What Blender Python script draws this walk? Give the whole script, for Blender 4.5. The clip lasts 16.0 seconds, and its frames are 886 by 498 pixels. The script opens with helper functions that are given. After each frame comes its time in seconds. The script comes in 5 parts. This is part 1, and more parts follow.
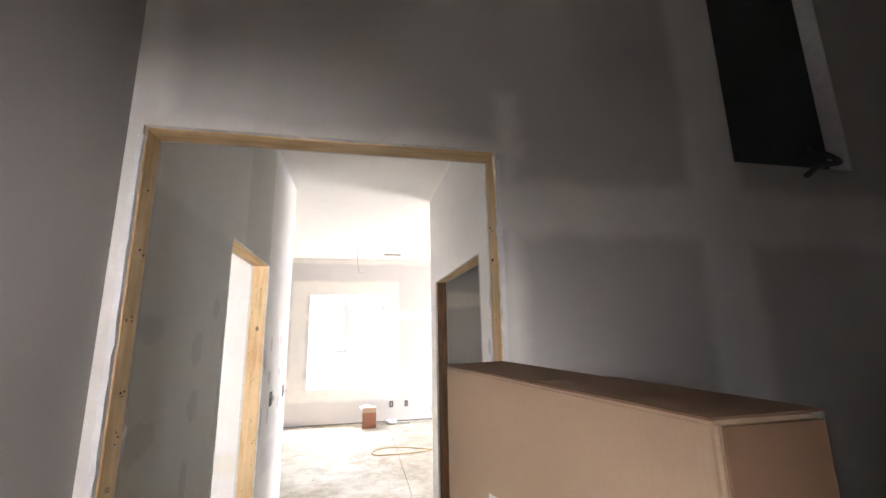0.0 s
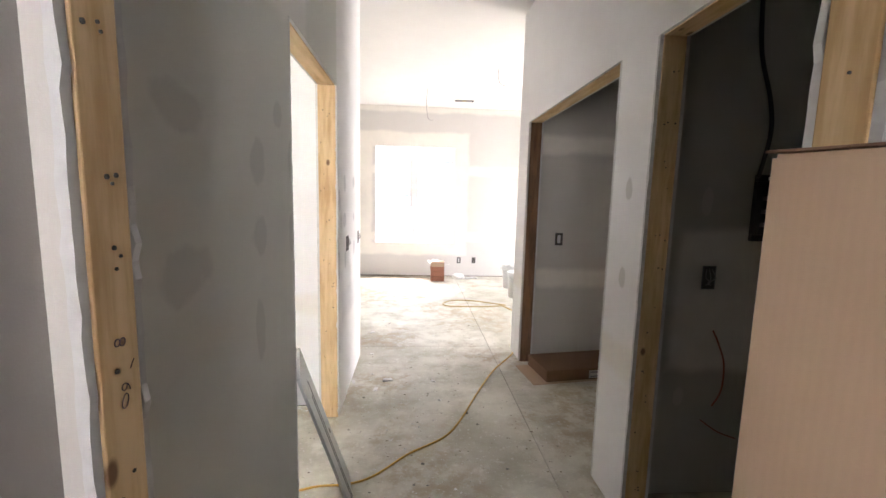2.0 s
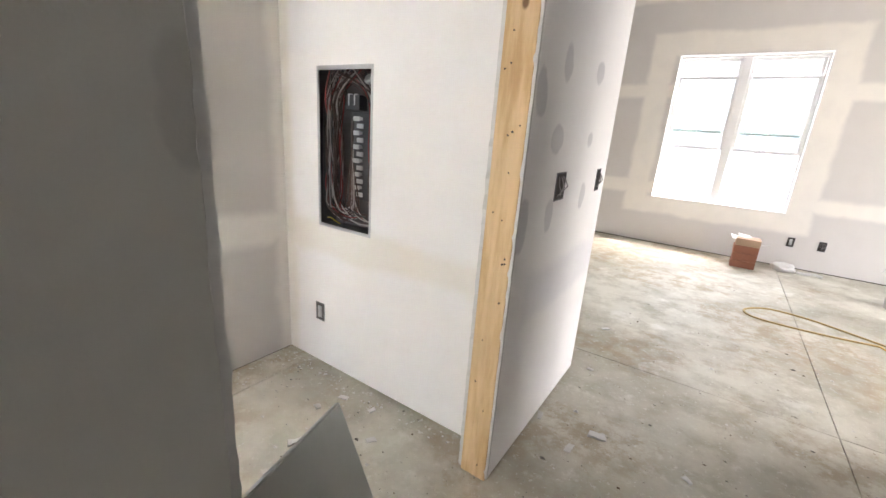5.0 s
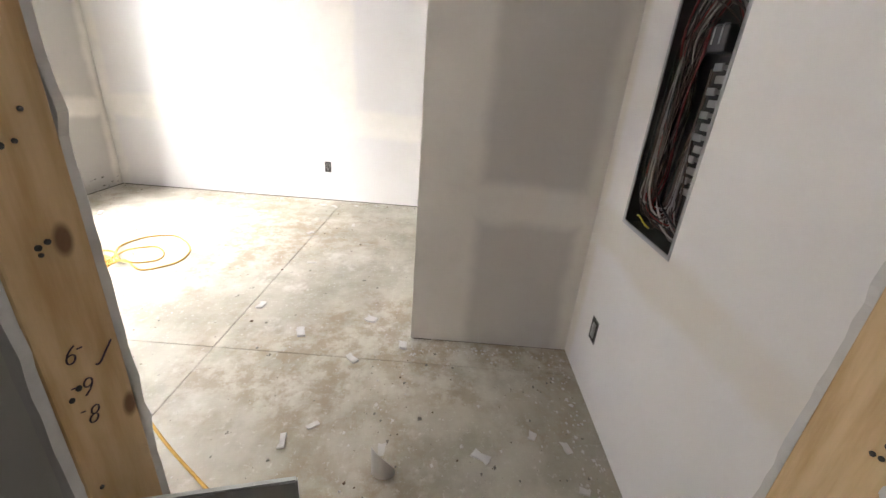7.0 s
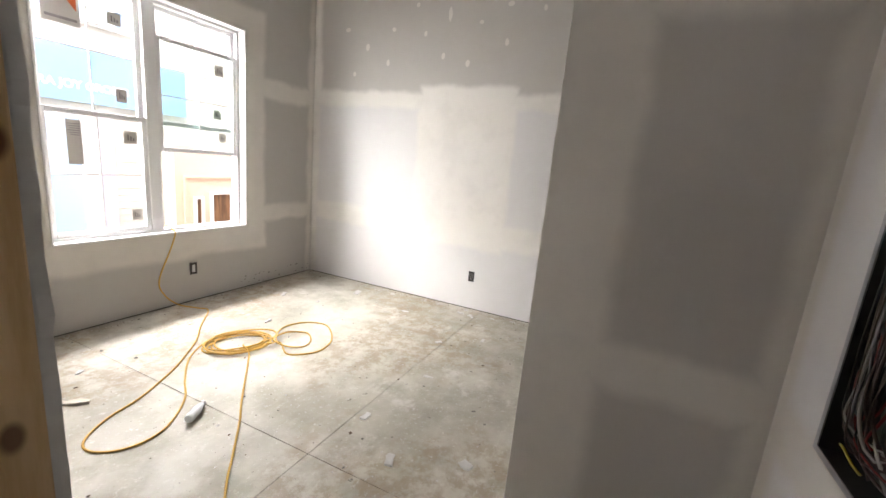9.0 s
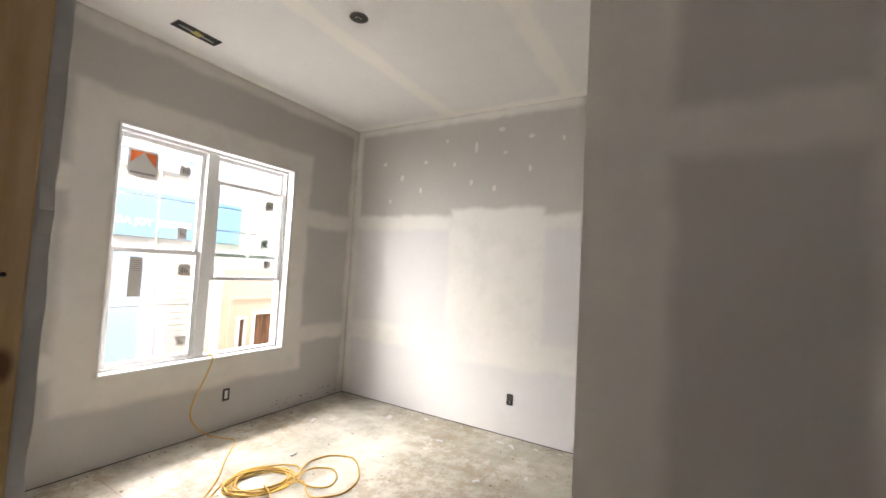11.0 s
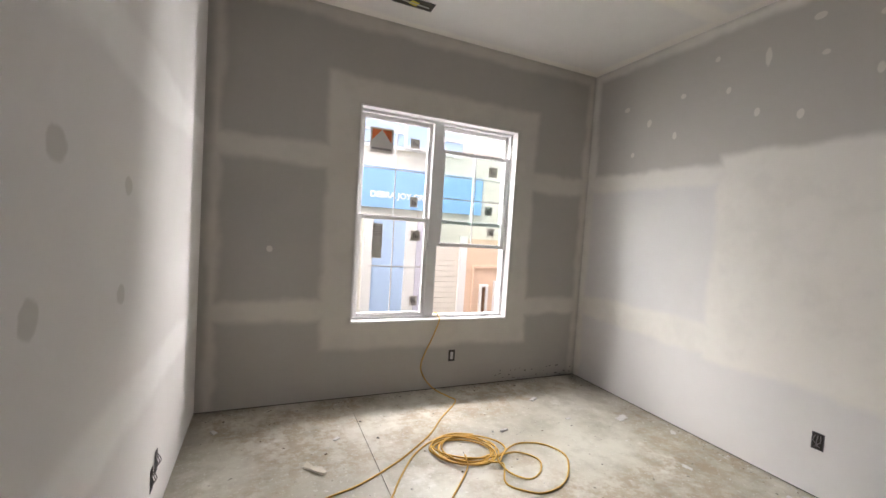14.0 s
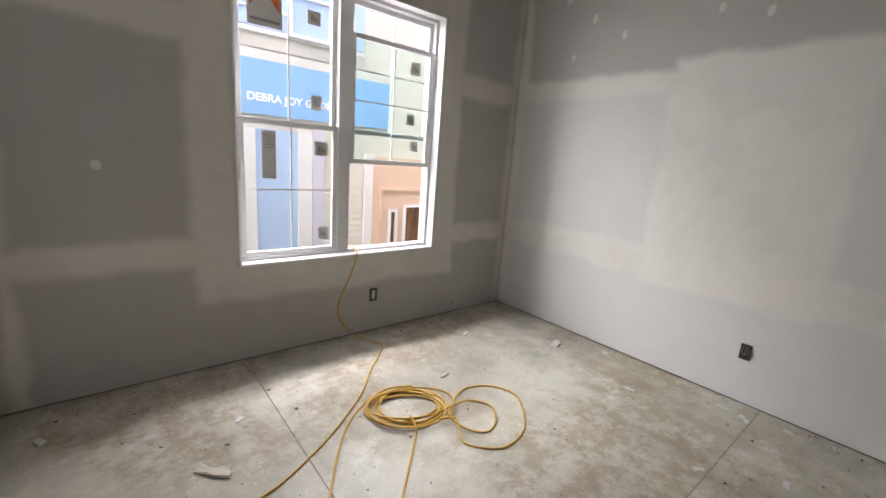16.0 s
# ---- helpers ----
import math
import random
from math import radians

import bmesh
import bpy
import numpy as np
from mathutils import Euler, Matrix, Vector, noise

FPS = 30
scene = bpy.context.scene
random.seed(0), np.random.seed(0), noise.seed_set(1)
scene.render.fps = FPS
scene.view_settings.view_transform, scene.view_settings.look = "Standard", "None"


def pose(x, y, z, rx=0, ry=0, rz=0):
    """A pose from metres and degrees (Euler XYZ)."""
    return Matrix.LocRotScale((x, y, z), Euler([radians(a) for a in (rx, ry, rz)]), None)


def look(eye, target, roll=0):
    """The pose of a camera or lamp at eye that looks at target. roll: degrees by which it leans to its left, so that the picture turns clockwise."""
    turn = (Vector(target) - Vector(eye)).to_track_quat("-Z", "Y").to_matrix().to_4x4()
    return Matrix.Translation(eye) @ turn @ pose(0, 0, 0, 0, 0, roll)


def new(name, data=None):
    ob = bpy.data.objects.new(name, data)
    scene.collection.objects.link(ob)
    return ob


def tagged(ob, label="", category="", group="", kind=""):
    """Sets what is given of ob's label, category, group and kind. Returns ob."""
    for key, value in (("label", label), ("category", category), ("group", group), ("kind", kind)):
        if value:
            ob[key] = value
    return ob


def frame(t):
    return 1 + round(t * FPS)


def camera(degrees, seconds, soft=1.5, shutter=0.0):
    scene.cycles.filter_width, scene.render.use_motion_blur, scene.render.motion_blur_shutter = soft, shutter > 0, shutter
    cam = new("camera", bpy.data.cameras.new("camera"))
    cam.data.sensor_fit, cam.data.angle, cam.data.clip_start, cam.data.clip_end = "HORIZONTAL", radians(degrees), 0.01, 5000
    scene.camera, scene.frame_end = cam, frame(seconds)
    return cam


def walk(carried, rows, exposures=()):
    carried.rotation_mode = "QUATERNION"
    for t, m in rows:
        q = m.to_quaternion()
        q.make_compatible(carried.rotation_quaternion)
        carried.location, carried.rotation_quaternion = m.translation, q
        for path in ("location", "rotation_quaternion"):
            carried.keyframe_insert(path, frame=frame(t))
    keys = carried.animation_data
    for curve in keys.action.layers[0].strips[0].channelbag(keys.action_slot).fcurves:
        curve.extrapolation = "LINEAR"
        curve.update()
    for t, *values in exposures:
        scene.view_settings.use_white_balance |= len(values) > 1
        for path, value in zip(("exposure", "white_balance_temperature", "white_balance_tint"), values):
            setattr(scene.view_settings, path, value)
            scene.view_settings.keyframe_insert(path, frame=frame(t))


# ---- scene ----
cam = camera(94.8, 16.0)
METRES, EYE, TILT, LEAN, TURN = 5.1, 1.5, 0.0, 0.0, -8.7
PATH = [
    (0, (0.47, 0.597, 1.573), (0.871, 2.513, 1.981), -1.1),
    (0.5, (0.444, 0.709, 1.532), (0.641, 2.688, 1.742), 0.1),
    (1, (0.413, 0.893, 1.471), (0.476, 2.892, 1.432), 1.7),
    (1.5, (0.352, 1.051, 1.436), (0.438, 3.041, 1.26), 2.0),
    (2, (0.297, 1.215, 1.433), (0.436, 3.196, 1.189), 1.4),
    (2.5, (0.286, 1.372, 1.404), (0.401, 3.346, 1.101), 1.9),
    (3, (0.317, 1.614, 1.384), (0.366, 3.583, 1.037), 2.1),
    (3.2, (0.324, 1.689, 1.38), (0.34, 3.655, 1.015), 1.8),
    (5.3, (0.317, 2.722, 1.272), (-0.969, 4.131, 0.668), 4.1),
    (5.5, (0.288, 2.792, 1.27), (-1.155, 4.036, 0.66), 4.1),
    (6, (0.26, 2.997, 1.261), (-1.524, 3.656, 0.64), 3.4),
    (6.5, (0.256, 3.148, 1.263), (-1.601, 3.378, 0.558), 3.9),
    (7, (0.134, 3.258, 1.231), (-1.704, 3.26, 0.441), 4.6),
    (7.5, (0.008, 3.347, 1.243), (-1.79, 3.098, 0.404), 4.5),
    (8, (-0.065, 3.43, 1.282), (-1.836, 2.828, 0.572), 5.6),
    (8.5, (-0.115, 3.451, 1.314), (-1.877, 2.679, 0.765), 5.3),
    (9, (-0.095, 3.416, 1.37), (-1.88, 2.608, 0.966), 5.3),
    (9.5, (-0.093, 3.421, 1.384), (-1.894, 2.576, 1.177), 4.6),
    (9.7, (-0.128, 3.431, 1.415), (-1.923, 2.561, 1.273), 4.3),
    (11.8, (-0.158, 3.433, 1.478), (-1.788, 2.287, 1.652), 2.9),
    (12, (-0.192, 3.41, 1.459), (-1.783, 2.212, 1.639), 2.8),
    (12.5, (-0.346, 3.341, 1.455), (-1.768, 1.944, 1.621), 2.3),
    (13, (-0.485, 3.287, 1.451), (-1.662, 1.674, 1.571), 2.6),
    (13.5, (-0.641, 3.314, 1.447), (-1.579, 1.547, 1.486), 3.2),
    (14, (-0.713, 3.33, 1.423), (-1.517, 1.501, 1.328), 3.7),
    (14.5, (-0.727, 3.289, 1.389), (-1.514, 1.467, 1.139), 3.9),
    (15, (-0.718, 3.122, 1.343), (-1.587, 1.367, 0.936), 3.8),
    (15.5, (-0.698, 2.847, 1.351), (-1.805, 1.246, 0.891), 3.6),
    (16, (-0.776, 2.668, 1.345), (-2.034, 1.173, 0.916), 4.2),
]
EXPOSURES = [(0, 4.1, 6800, 20), (1, 3.9, 6850, 20), (2.5, 4.1, 6800, 20), (3.2, 4.0, 6850, 20), (5.5, 3.4, 6800, 18), (6.5, 2.95, 6950, 20), (7.5, 2.3, 7000, 20), (9, 1.85, 7000, 20), (12, 1.7, 7200, 20), (13, 1.2, 7200, 20), (14, 1.1, 7000, 20), (15.5, 0.85, 6900, 20), (16, 0.85, 6800, 20)]
walk(cam, [(t, look(eye, target, roll)) for t, eye, target, roll in PATH], EXPOSURES)

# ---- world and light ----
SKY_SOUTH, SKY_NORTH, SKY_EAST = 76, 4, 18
world = bpy.data.worlds.new("sky")
scene.world = world
world.use_nodes = True
wn = world.node_tree.nodes
sky = wn.new("ShaderNodeTexSky")
sky.sky_type, sky.sun_disc = "NISHITA", False
sky.sun_elevation, sky.sun_rotation = radians(55), radians(50)
sky.air_density, sky.dust_density, sky.ozone_density = 1.0, 4.0, 1.0
wn["Background"].inputs["Strength"].default_value = 0.15
world.node_tree.links.new(sky.outputs["Color"], wn["Background"].inputs["Color"])
sun = new("sun", bpy.data.lights.new("sun", "SUN"))
sun.data.energy, sun.data.angle, sun.data.color = 0.7, radians(12), (1.0, 0.96, 0.9)
sun.matrix_world = look((0, 0, 0), (-math.sin(radians(50)) * math.cos(radians(55)), -math.cos(radians(50)) * math.cos(radians(55)), -math.sin(radians(55))))


# Added lamps out of view: sky stand-ins, and a fill for the start room.
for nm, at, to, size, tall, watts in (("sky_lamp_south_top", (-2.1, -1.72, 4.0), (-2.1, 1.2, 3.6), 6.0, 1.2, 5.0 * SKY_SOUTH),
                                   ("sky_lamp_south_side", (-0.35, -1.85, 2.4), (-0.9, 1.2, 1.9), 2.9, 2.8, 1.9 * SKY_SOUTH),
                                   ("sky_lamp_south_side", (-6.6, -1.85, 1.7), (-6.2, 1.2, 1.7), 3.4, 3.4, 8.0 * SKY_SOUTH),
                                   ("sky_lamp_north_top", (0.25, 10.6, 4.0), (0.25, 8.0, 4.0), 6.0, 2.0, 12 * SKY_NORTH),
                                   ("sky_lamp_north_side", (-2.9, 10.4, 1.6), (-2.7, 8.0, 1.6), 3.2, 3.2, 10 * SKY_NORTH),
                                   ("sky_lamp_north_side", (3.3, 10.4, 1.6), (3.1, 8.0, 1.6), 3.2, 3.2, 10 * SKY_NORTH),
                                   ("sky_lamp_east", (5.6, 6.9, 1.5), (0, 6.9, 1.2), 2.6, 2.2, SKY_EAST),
                                   ("start_fill_lamp", (0.05, -0.45, 1.75), (0.75, 1.6, 1.25), 0.45, 0.45, 0.26)):
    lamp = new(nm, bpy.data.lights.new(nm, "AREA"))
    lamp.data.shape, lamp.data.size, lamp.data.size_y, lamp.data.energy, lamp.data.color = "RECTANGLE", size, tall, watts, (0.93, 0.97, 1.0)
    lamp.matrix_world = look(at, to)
    if nm == "start_fill_lamp":
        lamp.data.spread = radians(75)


# ---- materials ----
def material(name, rough=0.8, metal=0.0):
    m = bpy.data.materials.new(name)
    m.use_nodes = True
    b = m.node_tree.nodes["Principled BSDF"]
    b.inputs["Roughness"].default_value, b.inputs["Metallic"].default_value = rough, metal
    return m, m.node_tree, b


def node(nt, kind, **values):
    n = nt.nodes.new(kind)
    for k, v in values.items():
        if k == "operation":
            n.operation = v
        elif k == "data_type":
            n.data_type = v
        elif k == "blend_type":
            n.blend_type = v
    return n


def calc(nt, op, a, b=0.0, c=0.0, clamp=False):
    n = nt.nodes.new("ShaderNodeMath")
    n.operation, n.use_clamp = op, clamp
    for i, v in enumerate((a, b, c)):
        if hasattr(v, "is_linked"):
            nt.links.new(v, n.inputs[i])
        else:
            n.inputs[i].default_value = v
    return n.outputs[0]


def mix(nt, fac, a, b):
    n = nt.nodes.new("ShaderNodeMix")
    n.data_type = "RGBA"
    for sock, v in ((n.inputs[0], fac), (n.inputs[6], a), (n.inputs[7], b)):
        if hasattr(v, "is_linked"):
            nt.links.new(v, sock)
        elif isinstance(v, (int, float)):
            sock.default_value = v
        else:
            sock.default_value = (*v, 1)
    return n.outputs[2]


def noise_tex(nt, scale, detail=4.0, vec=None, rough=0.55):
    n = nt.nodes.new("ShaderNodeTexNoise")
    n.inputs["Scale"].default_value, n.inputs["Detail"].default_value, n.inputs["Roughness"].default_value = scale, detail, rough
    if vec is not None:
        nt.links.new(vec, n.inputs["Vector"])
    return n.outputs["Fac"]


def ramp(nt, v, lo, hi, a=0.0, b=1.0):
    n = nt.nodes.new("ShaderNodeMapRange")
    n.interpolation_type = "SMOOTHSTEP"
    nt.links.new(v, n.inputs[0])
    for i, x in enumerate((lo, hi, a, b)):
        n.inputs[i + 1].default_value = x
    return n.outputs[0]


def bump(nt, b, height, strength, dist=0.002):
    n = nt.nodes.new("ShaderNodeBump")
    n.inputs["Strength"].default_value, n.inputs["Distance"].default_value = strength, dist
    nt.links.new(height, n.inputs["Height"])
    nt.links.new(n.outputs[0], b.inputs["Normal"])


def place(nt):
    return nt.nodes.new("ShaderNodeNewGeometry").outputs["Position"]


def plain(name, color, rough=0.7, metal=0.0, vary=0.12, scale=9.0, grain=0.15):
    """A plain surface with faint blotches and a fine grain."""
    m, nt, b = material(name, rough, metal)
    c = nt.nodes.new("ShaderNodeTexCoord").outputs["Object"]
    f = calc(nt, "MULTIPLY", noise_tex(nt, scale, 5, c), vary)
    nt.links.new(mix(nt, f, color, tuple(x * 0.3 for x in color)), b.inputs["Base Color"])
    bump(nt, b, noise_tex(nt, scale * 25, 3, c), grain)
    return m


PAPER, MUD, WHITE = (0.545, 0.525, 0.485), (0.76, 0.725, 0.665), (0.84, 0.825, 0.815)


def drywall(name, axis, base, top, rects=(), spots=(), spot=MUD, dirt=0.25, under=(), under_color=MUD):
    """Gypsum board with filler: base paper colour, top filler colour on rectangles (u0, v0, u1, v1), ovals of filler
    (u, v, half width, half height). u runs along the wall, v upwards."""
    m, nt, b = material(name, 0.85)
    p = place(nt)
    sep = nt.nodes.new("ShaderNodeSeparateXYZ")
    nt.links.new(p, sep.inputs[0])
    u0, v0 = {"x": (sep.outputs[1], sep.outputs[2]), "y": (sep.outputs[0], sep.outputs[2]), "z": (sep.outputs[0], sep.outputs[1])}[axis]
    n1, n2 = noise_tex(nt, 2.2, 3, p), noise_tex(nt, 9.0, 3, p)
    wob = calc(nt, "ADD", calc(nt, "MULTIPLY", calc(nt, "SUBTRACT", n1, 0.5), 0.10), calc(nt, "MULTIPLY", calc(nt, "SUBTRACT", n2, 0.5), 0.03))
    def box_mask(spans):
        found = None
        for (a, c, d, e) in spans:
            du = calc(nt, "SUBTRACT", calc(nt, "ABSOLUTE", calc(nt, "SUBTRACT", u0, (a + d) / 2)), abs(d - a) / 2)
            dv = calc(nt, "SUBTRACT", calc(nt, "ABSOLUTE", calc(nt, "SUBTRACT", v0, (c + e) / 2)), abs(e - c) / 2)
            k = calc(nt, "SMOOTH_MAX", du, dv, 0.03)
            found = k if found is None else calc(nt, "MINIMUM", found, k)
        return found

    mask = box_mask(rects)
    cover = None
    if mask is not None:
        cover = ramp(nt, calc(nt, "ADD", mask, wob), 0.034, -0.034)
    soft = None
    for (a, c, ru, rv) in spots:
        du = calc(nt, "DIVIDE", calc(nt, "SUBTRACT", u0, a), ru)
        dv = calc(nt, "DIVIDE", calc(nt, "SUBTRACT", v0, c), rv)
        k = calc(nt, "ADD", calc(nt, "MULTIPLY", du, du), calc(nt, "MULTIPLY", dv, dv))
        soft = k if soft is None else calc(nt, "MINIMUM", soft, k)
    big, mid = noise_tex(nt, 1.3, 4, p), noise_tex(nt, 5.5, 5, p)
    base_c = mix(nt, calc(nt, "MULTIPLY", mid, 0.16), base, tuple(x * 0.6 for x in base))
    if under:
        base_c = mix(nt, ramp(nt, calc(nt, "ADD", box_mask(under), wob), 0.034, -0.034), base_c, mix(nt, calc(nt, "MULTIPLY", mid, 0.2), under_color, tuple(x * 0.7 for x in under_color)))
    col = base_c
    if cover is not None:
        top_c = mix(nt, ramp(nt, mid, 0.42, 0.68, 0.0, 0.35), top, tuple(0.5 * x + 0.5 * y for x, y in zip(top, base)))
        col = mix(nt, cover, base_c, top_c)
    if soft is not None:
        s = calc(nt, "ADD", soft, calc(nt, "MULTIPLY", calc(nt, "SUBTRACT", n2, 0.5), 2.4))
        col = mix(nt, ramp(nt, s, 1.25, 0.6, 0.0, 0.75), col, spot)
    col = mix(nt, ramp(nt, big, 0.45, 0.75, 0.0, dirt * 0.5), col, tuple(x * 0.8 for x in base))
    nt.links.new(col, b.inputs["Base Color"])
    h = noise_tex(nt, 260, 2, p)
    h = calc(nt, "ADD", h, calc(nt, "MULTIPLY", n2, 0.8))
    if cover is not None:
        h = calc(nt, "ADD", h, calc(nt, "MULTIPLY", cover, 0.9))
    bump(nt, b, h, 0.25, 0.0012)
    return m


def concrete(name):
    m, nt, b = material(name, 0.7)
    p = place(nt)
    big, mid, fine = noise_tex(nt, 1.1, 6, p, 0.6), noise_tex(nt, 4.0, 8, p, 0.65), noise_tex(nt, 38, 5, p, 0.7)
    col = mix(nt, ramp(nt, big, 0.38, 0.62), (0.40, 0.375, 0.305), (0.57, 0.545, 0.465))
    col = mix(nt, ramp(nt, mid, 0.44, 0.66, 0.0, 0.5), col, (0.30, 0.275, 0.215))
    col = mix(nt, ramp(nt, noise_tex(nt, 2.7, 6, p, 0.7), 0.56, 0.68, 0.0, 0.6), col, (0.70, 0.68, 0.63))
    stain = calc(nt, "MULTIPLY", ramp(nt, noise_tex(nt, 0.9, 5, p, 0.6), 0.46, 0.58), ramp(nt, noise_tex(nt, 9, 6, p, 0.7), 0.40, 0.60, 0.0, 0.75))
    col = mix(nt, stain, col, (0.33, 0.255, 0.165))
    col = mix(nt, ramp(nt, fine, 0.56, 0.70, 0.0, 0.6), col, (0.68, 0.665, 0.62))
    col = mix(nt, ramp(nt, noise_tex(nt, 14, 7, p, 0.75), 0.66, 0.72, 0.0, 0.8), col, (0.78, 0.765, 0.73))
    col = mix(nt, ramp(nt, noise_tex(nt, 60, 3, p, 0.6), 0.66, 0.74, 0.0, 0.6), col, (0.22, 0.20, 0.16))
    col = mix(nt, ramp(nt, noise_tex(nt, 21, 3, p), 0.70, 0.74, 0.0, 0.8), col, (0.09, 0.08, 0.07))
    nt.links.new(col, b.inputs["Base Color"])
    nt.links.new(ramp(nt, mid, 0.4, 0.7, 0.5, 0.85), b.inputs["Roughness"])
    bump(nt, b, calc(nt, "ADD", mid, calc(nt, "MULTIPLY", fine, 0.4)), 0.35, 0.002)
    return m


def lumber(name, along, light=(0.70, 0.50, 0.28), dark=(0.50, 0.31, 0.14)):
    """Softwood with grain along x, y or z and scattered knots."""
    m, nt, b = material(name, 0.7)
    p = place(nt)
    mp = nt.nodes.new("ShaderNodeMapping")
    nt.links.new(p, mp.inputs[0])
    mp.inputs["Scale"].default_value = {"x": (0.12, 1, 1), "y": (1, 0.12, 1), "z": (1, 1, 0.12)}[along]
    g = noise_tex(nt, 26, 5, mp.outputs[0], 0.6)
    col = mix(nt, ramp(nt, g, 0.35, 0.7), light, dark)
    col = mix(nt, ramp(nt, noise_tex(nt, 3, 3, p), 0.45, 0.7, 0.0, 0.5), col, tuple(x * 0.75 for x in light))
    v = nt.nodes.new("ShaderNodeTexVoronoi")
    v.inputs["Scale"].default_value = 7.5
    mk = nt.nodes.new("ShaderNodeMapping")
    nt.links.new(p, mk.inputs[0])
    mk.inputs["Scale"].default_value = {"x": (0.6, 1, 1), "y": (1, 0.6, 1), "z": (1, 1, 0.6)}[along]
    nt.links.new(mk.outputs[0], v.inputs["Vector"])
    col = mix(nt, ramp(nt, v.outputs["Distance"], 0.11, 0.05, 0.0, 0.9), col, (0.13, 0.055, 0.02))
    nt.links.new(col, b.inputs["Base Color"])
    bump(nt, b, g, 0.3, 0.002)
    return m


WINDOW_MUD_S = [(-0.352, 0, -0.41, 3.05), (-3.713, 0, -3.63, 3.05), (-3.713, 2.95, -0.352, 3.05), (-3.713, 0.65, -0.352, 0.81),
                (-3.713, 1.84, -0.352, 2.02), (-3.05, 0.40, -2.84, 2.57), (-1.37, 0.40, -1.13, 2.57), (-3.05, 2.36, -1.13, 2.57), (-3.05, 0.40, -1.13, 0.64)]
# Paper and filler darkened here: the backlit window wall's shade is in the colour.
M_SOUTHSHADE = drywall("shaded_board_south", "y", (0.45, 0.433, 0.40), (0.64, 0.61, 0.555), WINDOW_MUD_S, [(-0.75, 1.2, 0.02, 0.02)])
WEST_MUD = [(0.07, 0.0, 0.16, 3.05), (0.07, 0.64, 3.2, 0.86), (0.07, 1.88, 3.2, 2.03), (1.39, 0.60, 2.37, 2.09), (0.07, 2.97, 3.2, 3.05)]
WEST_SPOTS = [(1.64, 2.70, 0.02, 0.07), (1.4, 2.55, 0.02, 0.025), (1.95, 2.62, 0.025, 0.02), (0.75, 2.45, 0.02, 0.03), (1.05, 2.6, 0.025, 0.02),
              (2.2, 2.45, 0.02, 0.035), (1.0, 2.3, 0.02, 0.03), (1.6, 2.35, 0.02, 0.03), (0.5, 2.62, 0.03, 0.02), (1.85, 2.28, 0.02, 0.03), (2.5, 2.7, 0.02, 0.03),
              (0.6, 2.2, 0.02, 0.025), (2.2, 2.75, 0.03, 0.02), (1.9, 2.85, 0.03, 0.02), (1.3, 2.8, 0.02, 0.02)]
# Paler below 1.95 m: skim filler plus stronger window light put into the colour.
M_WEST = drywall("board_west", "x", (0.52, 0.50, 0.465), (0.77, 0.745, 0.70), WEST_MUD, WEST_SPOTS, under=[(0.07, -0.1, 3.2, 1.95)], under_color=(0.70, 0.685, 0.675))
M_NORTH = drywall("board_north", "y", WHITE, MUD, [(-3.8, 0.66, -1.5, 0.82)], [])
# East board lifted above PAPER; the window light on it is painted in.
M_EASTLIT = drywall("lit_board_east", "x", (0.78, 0.76, 0.74), (0.86, 0.85, 0.83), [(0.07, 0.65, 3.1, 0.82), (0.07, 1.84, 3.1, 2.02)],
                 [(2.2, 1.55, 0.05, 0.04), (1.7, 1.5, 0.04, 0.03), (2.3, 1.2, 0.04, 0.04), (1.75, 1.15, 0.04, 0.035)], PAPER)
# Stub colours raised to make up for bounce light that does not reach it.
M_STUB = drywall("board_stub", "x", (0.62, 0.595, 0.56), (0.80, 0.77, 0.72), [(3.0, 0, 3.40, 3.05), (3.84, 0, 3.95, 3.05), (3.0, 0.65, 3.95, 0.82), (3.0, 1.85, 3.95, 2.02)], [])
M_PANEL = drywall("board_panel", "y", WHITE, MUD, [(-1.56, 0, -1.48, 3.05), (-1.56, 0.64, -0.3, 0.80)], [], MUD, 0.1)
M_HALL = drywall("board_hall", "x", (0.71, 0.71, 0.66), (0.80, 0.785, 0.745), [(1.9, 2.05, 3.1, 3.05)],
                 [(2.10, 1.605, 0.10, 0.055), (2.505, 1.53, 0.06, 0.065), (2.10, 1.27, 0.10, 0.065), (2.505, 1.31, 0.06, 0.06), (2.70, 1.71, 0.05, 0.045), (2.49, 1.02, 0.035, 0.10),
                  (2.83, 1.29, 0.035, 0.07), (2.83, 1.57, 0.03, 0.08)], (0.56, 0.56, 0.52))
M_HALL2 = drywall("board_hall_end", "x", WHITE, (0.72, 0.71, 0.72), [(3.9, 0.6, 4.9, 0.8)],
                  [(4.035, 1.52, 0.045, 0.06), (4.43, 1.54, 0.05, 0.045), (4.03, 1.277, 0.055, 0.05), (4.43, 1.28, 0.04, 0.04), (4.04, 1.01, 0.04, 0.07), (4.44, 1.05, 0.04, 0.06), (3.80, 1.0, 0.05, 0.09), (3.83, 1.4, 0.05, 0.07)], (0.56, 0.55, 0.56), 0.1)
M_HALLR = drywall("board_hall_right", "x", WHITE, MUD, [(1.9, 0.65, 5.1, 0.8)], [(2.98, 1.5, 0.03, 0.05), (2.98, 1.1, 0.03, 0.05)], PAPER)
